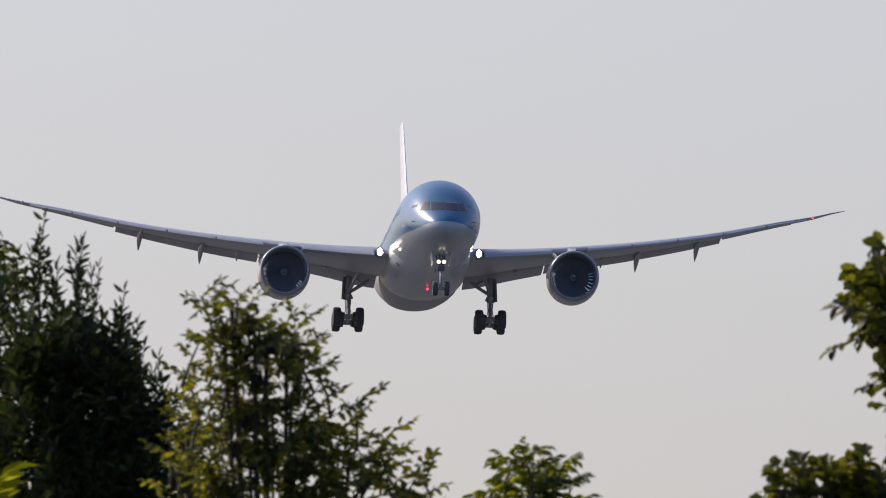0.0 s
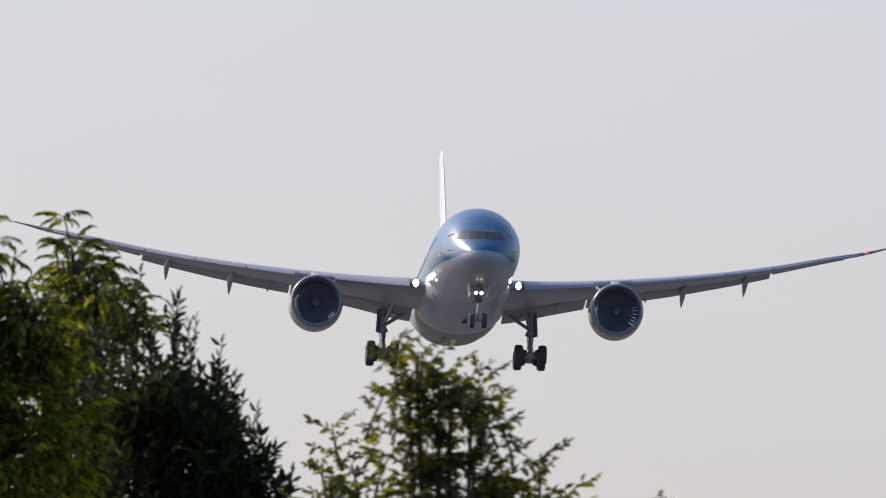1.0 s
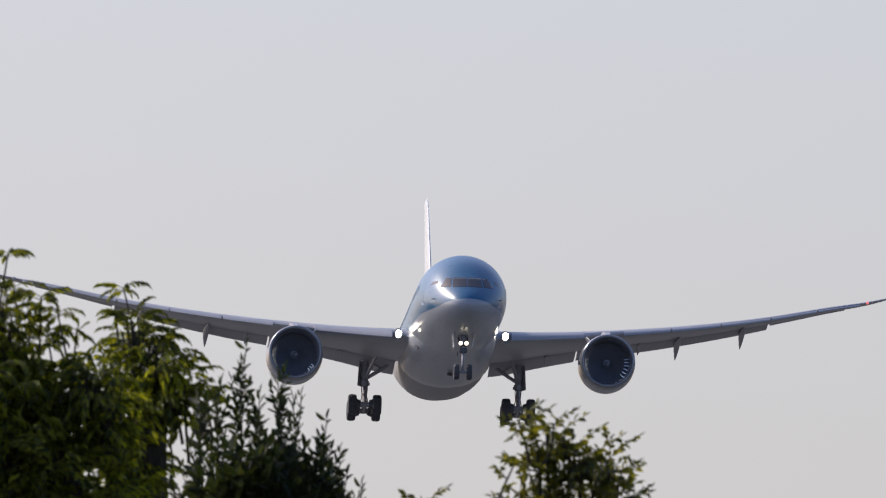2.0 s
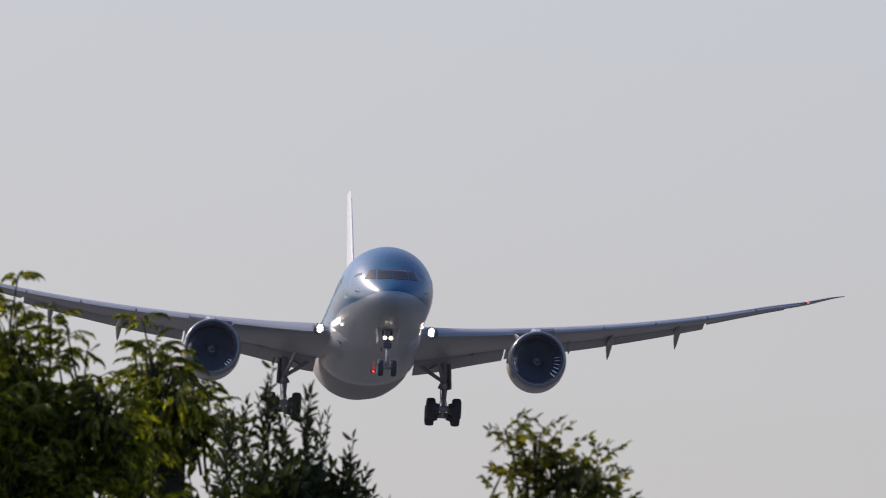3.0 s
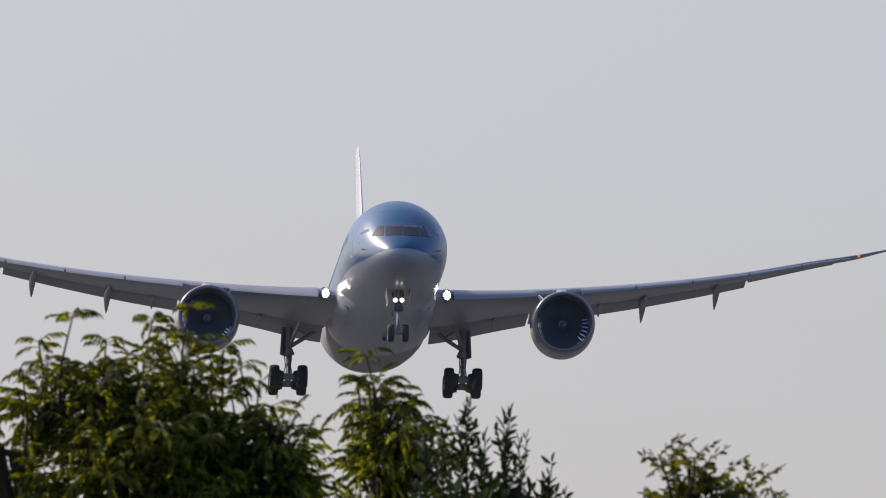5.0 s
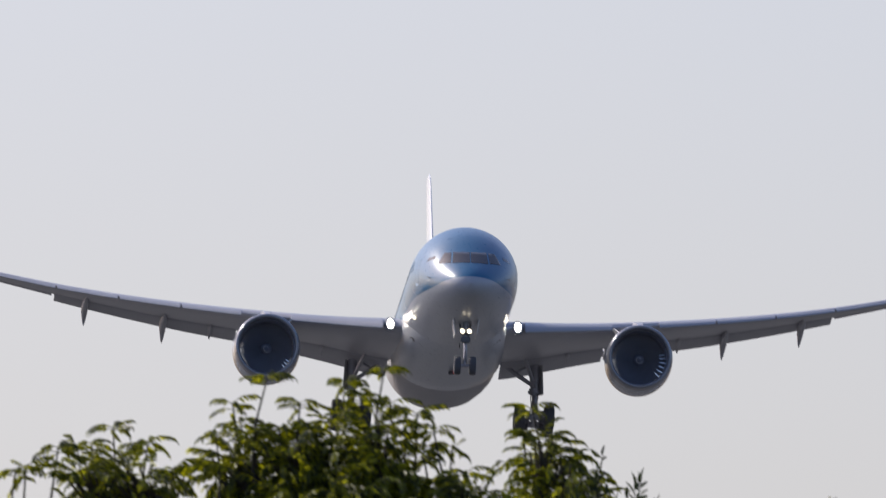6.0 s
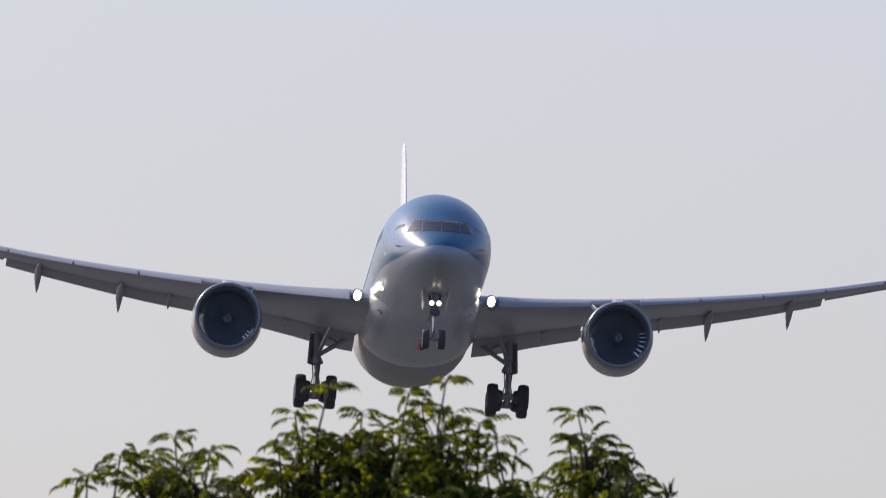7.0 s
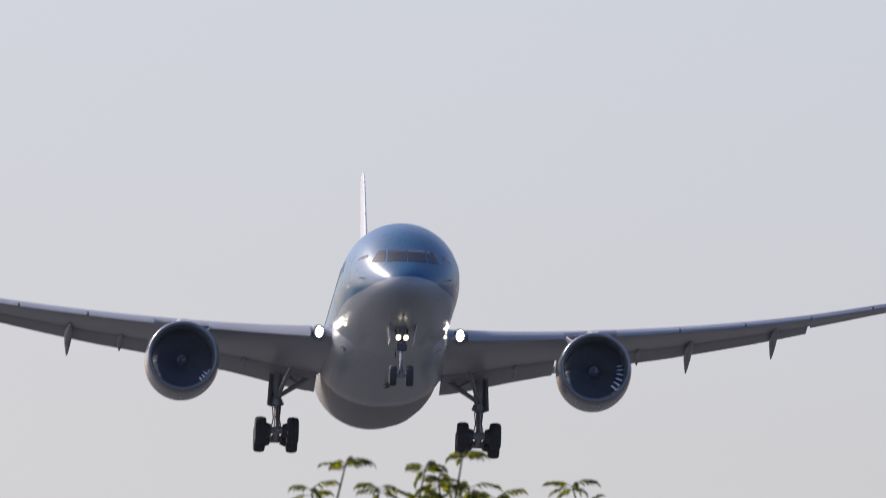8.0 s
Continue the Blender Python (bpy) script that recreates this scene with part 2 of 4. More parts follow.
def skin_patch(quad, lift, nu=8, nv=5, back=0.05):
    """A pane over the nose: four corners as seen from ahead, laid on the skin, with some thickness."""
    bm = bmesh.new()
    a, b, c, d = [Vector((x, 0, z)) for x, z in quad]
    def grid(off):
        g = []
        for j in range(nv + 1):
            row = []
            for i in range(nu + 1):
                u, v = i / nu, j / nv
                # rounded corners
                p = (a * (1 - u) + b * u) * (1 - v) + (d * (1 - u) + c * u) * v
                row.append(bm.verts.new((p.x, body_front(p.x, p.z) - 30 - off, p.z)))
            g.append(row)
        return g
    f, k = grid(lift), grid(-back)
    for j in range(nv):
        for i in range(nu):
            bm.faces.new((f[j][i], f[j][i + 1], f[j + 1][i + 1], f[j + 1][i]))
    rim_f = f[0] + [r[-1] for r in f[1:]] + f[-1][-2::-1] + [r[0] for r in f[-2:0:-1]]
    rim_k = k[0] + [r[-1] for r in k[1:]] + k[-1][-2::-1] + [r[0] for r in k[-2:0:-1]]
    for i in range(len(rim_f)):
        j = (i + 1) % len(rim_f)
        bm.faces.new((rim_f[i], rim_k[i], rim_k[j], rim_f[j]))
    return bm


# wing stations: distance from the axis, leading edge (aft, height), trailing edge of the fixed wing (aft, height), thickness
WING = (
    (2.0, -9.9, -1.12, 2.4, -1.30, 1.55), (3.4, -9.0, -0.98, 2.6, -1.20, 1.40), (6.5, -7.0, -0.58, 2.6, -0.66, 1.05), (9.9, -4.95, -0.08, 2.7, -0.08, 0.80),
    (14.0, -2.4, 0.62, 3.9, 0.64, 0.62), (18.0, 0.1, 1.41, 4.9, 1.46, 0.48), (20.9, 1.9, 2.07, 5.7, 2.14, 0.40), (25.0, 4.5, 3.18, 7.4, 3.26, 0.26),
    (27.5, 6.4, 3.84, 8.6, 3.92, 0.16), (29.0, 8.4, 4.40, 9.6, 4.46, 0.09), (29.9, 10.2, 4.74, 10.45, 4.76, 0.03))


def foil(x, le_y, le_z, te_y, te_z, th, side, n=16, thick_te=0.04):
    """A closed wing section at x: upper side back to front, then lower side."""
    pts = []
    c = te_y - le_y
    ts = [0.5 * (1 - math.cos(math.pi * i / n)) for i in range(n + 1)]
    def half_th(t):
        return th * (1.4845 * math.sqrt(t) - 0.63 * t - 1.758 * t * t + 1.4215 * t**3 - 0.5075 * t**4) + thick_te * 0.5 * t
    for t in reversed(ts):
        pts.append((side * x, le_y + c * t, le_z + (te_z - le_z) * t + half_th(t) * 1.0 + 0.03 * c * t * (1 - t)))
    for t in ts[1:]:
        pts.append((side * x, le_y + c * t, le_z + (te_z - le_z) * t - half_th(t) * 0.85 + 0.03 * c * t * (1 - t)))
    return pts


def wing_row(x):
    return curve_at(WING, x)


def span_steps(x0, x1, n):
    return [x0 + (x1 - x0) * i / n for i in range(n + 1)]


def wing(side, plane):
    bm = loft([foil(x, *wing_row(x), side) for x in span_steps(2.0, 29.9, 56)])
    w = part("wing", bm, M_GREY, plane, "grey flexed wing with raked tip")
    # flaps hang down behind the fixed wing
    def flap(name, x0, x1, chord0, chord1, drop0, drop1, label):
        rings = []
        for i, x in enumerate(span_steps(x0, x1, 12)):
            t = i / 12
            ly, lz, ty, tz, th = wing_row(x)
            ch, dr = chord0 + (chord1 - chord0) * t, drop0 + (drop1 - drop0) * t
            a = math.asin(min(0.95, dr / ch))
            rings.append(foil(x, ty - 0.7, tz - 0.04, ty - 0.7 + ch * math.cos(a), tz - 0.04 - dr, 0.24 * ch / 2.5, side, 10, 0.03))
        part(name, loft(rings), M_FLAP, w, label)
    flap("inboard_flap", 3.05, 8.5, 3.4, 3.0, 0.55, 0.36, "lowered inboard flap")
    flap("flaperon", 8.62, 11.1, 2.7, 2.5, 0.32, 0.32, "drooped flaperon")
    flap("outboard_flap", 11.22, 20.95, 2.5, 1.8, 0.34, 0.18, "lowered outboard flap")
    flap("aileron", 21.1, 26.0, 0.9, 0.7, 0.04, 0.02, "aileron")
    # slats stand off the leading edge
    for x0, x1 in ((3.8, 8.6), (11.2, 14.3), (14.4, 17.6), (17.7, 20.9), (21.0, 24.0), (24.1, 26.9)):
        rings = []
        for x in span_steps(x0, x1, 8):
            ly, lz, ty, tz, th = wing_row(x)
            ch = 0.16 * (ty - ly) + 0.1
            sec = foil(x, ly - 0.42 * ch, lz - 0.12 - 0.05 * ch, ly + 0.75 * ch, lz + 0.42 * th, 0.34 * th, side, 8, 0.02)
            rings.append(sec)
        part("slat", loft(rings), M_SLAT, w, "extended metal slat")
    # flap track fairings: slim canoes under the trailing edge
    for x, size in ((6.6, 0.4), (12.6, 0.5), (15.1, 0.94), (19.3, 0.90)):
        ly, lz, ty, tz, th = wing_row(x)
        rings = []
        # along the keel: aft of the trailing edge, top line, depth, half width; the tail bends down with the flap
        for dy, top, dep, wid in ((-3.2, -0.42 * th, 0.05, 0.03), (-2.4, -0.36 * th, 0.30, 0.14), (-1.2, -0.20 * th, 0.48, 0.19), (0.0, -0.10, 0.52, 0.20), (0.8, -0.26, 0.52, 0.185), (1.4, -0.46, 0.46, 0.15), (1.9, -0.74, 0.34, 0.10), (2.3, -1.08, 0.12, 0.03)):
            y, zt = ty + dy * size, tz + top * size
            rings.append([(side * x + wid * size ** 0.5 * math.cos(a), y, zt - 0.5 * dep * size + 0.5 * dep * size * math.sin(a)) for a in [2 * math.pi * k / 12 for k in range(12)]])
        part("flap_fairing", loft(rings), M_FLAP, w, "slim flap track fairing")
    # navigation light near the tip
    lx = 27.4
    ly, lz, ty, tz, th = wing_row(lx)
    nav = loft([circle((side * lx, ly - 0.10, lz), 0.02, "y", 10), circle((side * lx, ly - 0.06, lz), 0.085, "y", 10), circle((side * lx, ly + 0.25, lz + 0.02), 0.10, "y", 10)])
    part("navigation_light", nav, M_NAV if side > 0 else M_WHITE, w, "glowing red position light" if side > 0 else "clear position light cover")
    # landing lights in the wing root
    ly, lz, ty, tz, th = wing_row(3.45)
    for lz in (-0.82, -1.03):
        lens = loft([circle((side * 3.40, -9.52, lz), 0.02, "y", 20), circle((side * 3.40, -9.50, lz), 0.115, "y", 20), circle((side * 3.40, -9.35, lz), 0.125, "y", 20)])
        part("landing_light", lens, M_LAMP, w, "lit landing light in the wing root")
    bz = loft([circle((side * 3.40, y, -0.92), r, "y", 20, r * 1.3) for y, r in ((-9.45, 0.26), (-9.47, 0.21), (-9.0, 0.23), (-8.9, 0.32))], caps=(False, True))
    part("light_housing", bz, M_SLAT, w)
    glint = loft([circle((side * 2.46, -17.16, -1.56), 0.02, "y", 16), circle((side * 2.46, -17.14, -1.56), 0.075, "y", 16), circle((side * 2.42, -16.8, -1.54), 0.10, "y", 16)])
    part("turnoff_light", glint, M_TAXI, w, "small lit turnoff light on the body")
    return w


def engine(side, plane):
    c = (side * 9.94, -9.9, -2.34)
    # cowl, waisted towards the nozzle, carries the rest
    eng = part("engine", lathe([(0.55, 1.765), (1.2, 1.80), (2.2, 1.81), (3.2, 1.75), (4.3, 1.60), (5.1, 1.42), (5.1, 1.37), (4.0, 1.42)], c, n=64), M_BLUE, plane, "large turbofan in a grey-blue cowl with a pale lip")
    lip = [(0.55, 1.765)] + [(0.30 - 0.30 * math.sin(a), 1.60 + 0.13 * math.cos(a)) for a in [math.pi * i / 14 for i in range(15)]] + [(0.62, 1.475)]
    part("inlet_lip", lathe(lip, c, n=64), M_LIP, eng, "pale polished inlet lip")
    part("inlet_duct", lathe([(0.62, 1.475), (1.0, 1.44), (1.5, 1.435), (2.1, 1.43), (4.0, 1.42)], c, n=64), M_DUCT, eng, "dark inlet lining")
    fan = part("fan", lathe([(-0.55, 0.01), (-0.45, 0.10), (-0.2, 0.22), (0.05, 0.32), (0.3, 0.34)], (0, 0, 0), n=32), M_BLADE, plane, "dark many-bladed fan on a pointed spinner")
    fan.matrix_basis = Matrix.Translation((c[0], c[1] + 1.55, c[2]))
    for b in range(22):
        bm = bmesh.new()
        rings = []
        for i in range(7):
            t = i / 6
            r = 0.30 + 1.11 * t
            tw = radians(28 + 31 * t)
            ch = 0.30 + 0.20 * math.sin(math.pi * min(1, t * 0.8 + 0.1))
            sweep = 0.10 * math.sin(math.pi * t)
            dx, dy = math.sin(tw) * ch / 2, math.cos(tw) * ch / 2
            rings.append([(-dx + sweep, -dy, r), (sweep, -0.012, r), (dx + sweep, dy, r), (sweep, 0.012, r)])
        loft(rings, bm)
        bmesh.ops.rotate(bm, verts=bm.verts, cent=(0, 0, 0), matrix=Matrix.Rotation(2 * math.pi * b / 22, 3, "Y"))
        part("fan_blade", bm, M_BLADE, fan)
    part("core_cowl", lathe([(2.38, 0.02), (2.40, 0.80), (2.6, 0.86), (3.6, 1.03)], c, n=40), M_DUCT, eng, "dark cowl of the engine core")
    part("core_nozzle", lathe([(3.6, 1.03), (4.8, 0.95), (5.8, 0.72), (6.4, 0.56), (6.35, 0.5), (5.6, 0.6)], c, n=40), M_DARK, eng, "dark core nozzle")
    part("exhaust_cone", lathe([(5.6, 0.42), (6.4, 0.36), (7.2, 0.16), (7.6, 0.02)], c, n=32), M_DARK, eng, "dark exhaust cone")
    for b in range(26):
        bm = bmesh.new()
        loft([[(-0.012, 2.45, r), (0.012, 2.45, r), (0.05, 2.85, r), (0.026, 2.85, r)] for r in (0.85, 1.43)], bm)
        bmesh.ops.rotate(bm, verts=bm.verts, cent=(0, 0, 0), matrix=Matrix.Rotation(2 * math.pi * b / 26, 3, "Y"))
        bmesh.ops.translate(bm, verts=bm.verts, vec=c)
        part("guide_vane", bm, M_SLAT, eng)
    bm = bmesh.new()
    for i in range(14):
        a0, a1 = 0.42 * i, 0.42 * (i + 1)
        r0, r1 = 0.05 + 0.012 * i, 0.05 + 0.012 * (i + 1)
        def on(a, r, up):
            return (math.cos(a) * r, -0.56 + r * 1.15 - 0.012 * up, math.sin(a) * r)
        bm.faces.new([bm.verts.new(on(*q)) for q in ((a0, r0, 1), (a1, r1, 1), (a1, r1 + 0.03, 1), (a0, r0 + 0.03, 1))])
    part("swirl_mark", bm, M_WHITE, fan, "white spiral painted on the spinner")
    # glints, bright against the fan, shaped as added polished strips at lower right
    for deg in ((12, 3, -7, -18, -29, -40) if side > 0 else (-30, -38, -46)):
        u, nrm = Vector((math.cos(radians(deg)), 0, math.sin(radians(deg)))), Vector((-0.2, -0.95, 0.2)).normalized()
        across = nrm.cross(u).normalized()
        bm = bmesh.new()
        foot = Vector((c[0], c[1] + 1.12, c[2]))
        long = 0.30 if side > 0 else 0.18
        rings = [[foot + u * r + across * w * k + nrm * d for k, d in ((-1, 0), (1, 0), (1, -0.02), (-1, -0.02))] for r, w in ((1.38 - long, 0.016), (1.38 - long * 0.5, 0.028), (1.42, 0.03))]
        part("glint_strip", loft(rings, bm), M_GLINT, eng, "added polished strip standing in for a glint in the inlet", smooth=False)
    # pylon up to the wing
    rings = []
    for y, z0, z1, w in ((-9.2, -0.72, -0.62, 0.10), (-8.2, -0.85, -0.30, 0.26), (-6.5, -1.0, -0.10, 0.30), (-4.5, -1.2, -0.05, 0.30), (-2.0, -1.1, -0.25, 0.22), (0.5, -0.75, -0.45, 0.06)):
        rings.append([(c[0] - w, y, z0), (c[0] + w, y, z0), (c[0] + w * 0.8, y, z1), (c[0] - w * 0.8, y, z1)])
    part("pylon", loft(rings), M_GREY, eng, "grey engine pylon")
    # chine on the inboard flank
    bm = bmesh.new()
    a = radians(52)
    ux, uz = -side * math.cos(a), math.sin(a)
    for k in (-0.02, 0.02):
        pts = [(c[0] + ux * r + k * uz, c[1] + y, c[2] + uz * r - k * ux) for y, r in ((1.2, 1.80), (1.9, 2.18), (2.7, 2.22), (2.9, 1.82))]
        bm.faces.new([bm.verts.new(p) for p in pts])
    bm.verts.ensure_lookup_table()
    for i in range(4):
        j = (i + 1) % 4
        bm.faces.new((bm.verts[i], bm.verts[j], bm.verts[4 + j], bm.verts[4 + i]))
    part("chine", bm, M_WHITE, eng, "small pale chine fin")
    return fan


def tyre(name, c, r, w, parent):
    """Wheel about a crosswise axle: rounded tyre with a hub."""
    prof = [(-w * 0.30, r * 0.52), (-w * 0.46, r * 0.62), (-w * 0.5, r * 0.78), (-w * 0.44, r * 0.92), (-w * 0.28, r * 0.985), (-w * 0.22, r * 0.975), (-w * 0.16, r), (-w * 0.03, r), (0, r * 0.985), (w * 0.03, r),
            (w * 0.16, r), (w * 0.22, r * 0.975), (w * 0.28, r * 0.985), (w * 0.44, r * 0.92), (w * 0.5, r * 0.78), (w * 0.46, r * 0.62), (w * 0.30, r * 0.52)]
    part(name, lathe(prof, c, "x", 36), M_TYRE, parent, "black aircraft tyre")
    rim = lathe([(-w * 0.31, 0.02), (-w * 0.33, r * 0.2), (-w * 0.22, r * 0.30), (-w * 0.30, r * 0.53), (w * 0.30, r * 0.53), (w * 0.22, r * 0.30), (w * 0.33, r * 0.2), (w * 0.31, 0.02)], c, "x", 28)
    part("rim", rim, M_STEEL, parent, "grey steel rim")


def main_gear(side, plane):
    x, y, zb = side * 4.92, 3.1, -4.28
    g = part("main_gear", tube([(x, y, -1.0), (x, y, -2.25), (x, y, -2.27), (x, y, -2.9), (x, y, -2.92), (x, y, zb)], [0.27, 0.27, 0.23, 0.22, 0.13, 0.13], n=16), M_STEEL, plane, "four-wheel main landing gear, lowered")
    bm = tube([(x, y, -2.55), (x, y, -2.85)], [0.29, 0.29], n=16)
    tube([(x - 0.34, y, -2.75), (x + 0.34, y, -2.75)], [0.09, 0.09], bm)
    part("collar", bm, M_STEEL, g)
    part("side_brace", tube([(x, y - 0.05, -2.45), (x - side * 1.1, y - 0.1, -1.75), (x - side * 2.05, y - 0.15, -1.05)], [0.11, 0.13, 0.12]), M_STEEL, g, "slanted folding brace")
    part("drag_brace", tube([(x, y - 0.1, -2.5), (x - side * 0.35, y - 1.2, -1.75), (x - side * 0.7, y - 2.2, -1.0)], [0.10, 0.11, 0.10]), M_STEEL, g)
    part("jury_strut", tube([(x - side * 1.1, y - 0.1, -1.75), (x - side * 0.4, y, -1.35)], [0.06, 0.06]), M_STEEL, g)
    bm = tube([(x, y - 0.24, -2.95), (x, y - 0.62, -3.42), (x, y - 0.2, -3.95)], [0.07, 0.09, 0.07])
    part("torque_link", bm, M_STEEL, g)
    bm = block(bmesh.new(), (x + side * 0.30, y - 0.1, -2.1), (0.05, 0.62, 1.6), 0.02, Matrix.Rotation(side * radians(-3), 4, "Y") @ Matrix.Rotation(side * radians(24), 4, "Z"))
    part("gear_door", bm, M_FAIR, g, "narrow grey gear door on the strut")
    for dx, dy in ((0.15, -0.12), (-0.16, -0.10), (0.12, 0.16)):
        part("hose", tube([(x + dx * 0.9, y + dy, -2.7), (x + dx * 1.25, y + dy * 1.5, -3.0), (x + dx * 0.95, y + dy, -3.5), (x + dx * 1.5, y + dy * 2, -3.95)], [0.03] * 4, n=6), M_DARK, g, "black hydraulic hose")
    tilt = Matrix.Rotation(radians(-9), 3, "X")
    def bog(dx, dy, dz=0.0):
        v = tilt @ Vector((dx, dy, dz))
        return (x + v.x, y + v.y, zb + v.z)
    part("bogie_beam", tube([bog(0, -0.98), bog(0, -0.7), bog(0, 0.7), bog(0, 0.98)], [0.12, 0.17, 0.17, 0.12], n=12), M_STEEL, g, "bogie beam")
    part("brake_rod", tube([bog(0.25, -0.7, -0.25), bog(0.25, 0.7, -0.25)], [0.05, 0.05]), M_DARK, g)
    part("tilt_actuator", tube([bog(0, -0.75, 0.18), (x, y - 0.32, -3.2)], [0.07, 0.09]), M_STEEL, g)
    for dy in (-0.74, 0.74):
        part("axle", tube([bog(-0.8, dy), bog(-0.42, dy), bog(0.42, dy), bog(0.8, dy)], [0.10, 0.19, 0.19, 0.10], n=12), M_STEEL, g)
        for dx in (-0.79, 0.79):
            tyre("wheel", bog(dx, dy), 0.66, 0.56, g)
            bm = tube([bog(dx * 0.36, dy), bog(dx * 0.74, dy)], [0.30, 0.40], n=20)
            part("brake_pack", bm, M_DARK, g)


def nose_gear(plane):
    y, zw = -24.4, -5.02
    g = part("nose_gear", tube([(0, y + 0.25, -2.3), (0, y + 0.1, -3.55), (0, y + 0.1, -3.57), (0, y, zw)], [0.16, 0.15, 0.10, 0.095], n=14), M_STEEL, plane, "twin-wheel nose gear with lit lamps, lowered")
    part("drag_brace", tube([(0.16, y - 0.0, -3.4), (0.3, y + 1.1, -2.6)], [0.06, 0.06]), M_STEEL, g)
    part("drag_brace", tube([(-0.16, y - 0.0, -3.4), (-0.3, y + 1.1, -2.6)], [0.06, 0.06]), M_STEEL, g)
    part("torque_link", tube([(0, y - 0.1, -3.9), (0, y - 0.38, -4.3), (0, y - 0.08, -4.75)], [0.05, 0.06, 0.05]), M_STEEL, g)
    part("axle", tube([(-0.5, y, zw), (0.5, y, zw)], [0.09, 0.09]), M_STEEL, g)
    bm = block(bmesh.new(), (0, y - 0.05, -3.66), (0.5, 0.24, 0.34), 0.05)
    part("steering_unit", bm, M_DARK, g)
    for s in (-1, 1):
        tyre("wheel", (s * 0.40, y, zw), 0.50, 0.36, g)
        lens = loft([circle((s * 0.18, y - 0.30, -3.22), 0.02, "y", 18), circle((s * 0.18, y - 0.29, -3.22), 0.125, "y", 18), circle((s * 0.18, y - 0.24, -3.22), 0.13, "y", 18)])
        part("taxi_light", lens, M_TAXI, g, "lit warm white taxi light")
        can = loft([circle((s * 0.18, y - 0.285, -3.22), 0.145, "y", 18), circle((s * 0.18, y - 0.10, -3.22), 0.13, "y", 18), circle((s * 0.18, y - 0.02, -3.22), 0.05, "y", 18)], caps=(False, True))
        part("light_housing", can, M_DARK, g)
        bm = block(bmesh.new(), (s * 0.62, y + 0.5, -2.98), (0.05, 1.9, 0.85), 0.02, Matrix.Rotation(radians(s * 8), 4, "Y"))
        part("gear_door", bm, M_WHITE, g, "open white nose gear door")


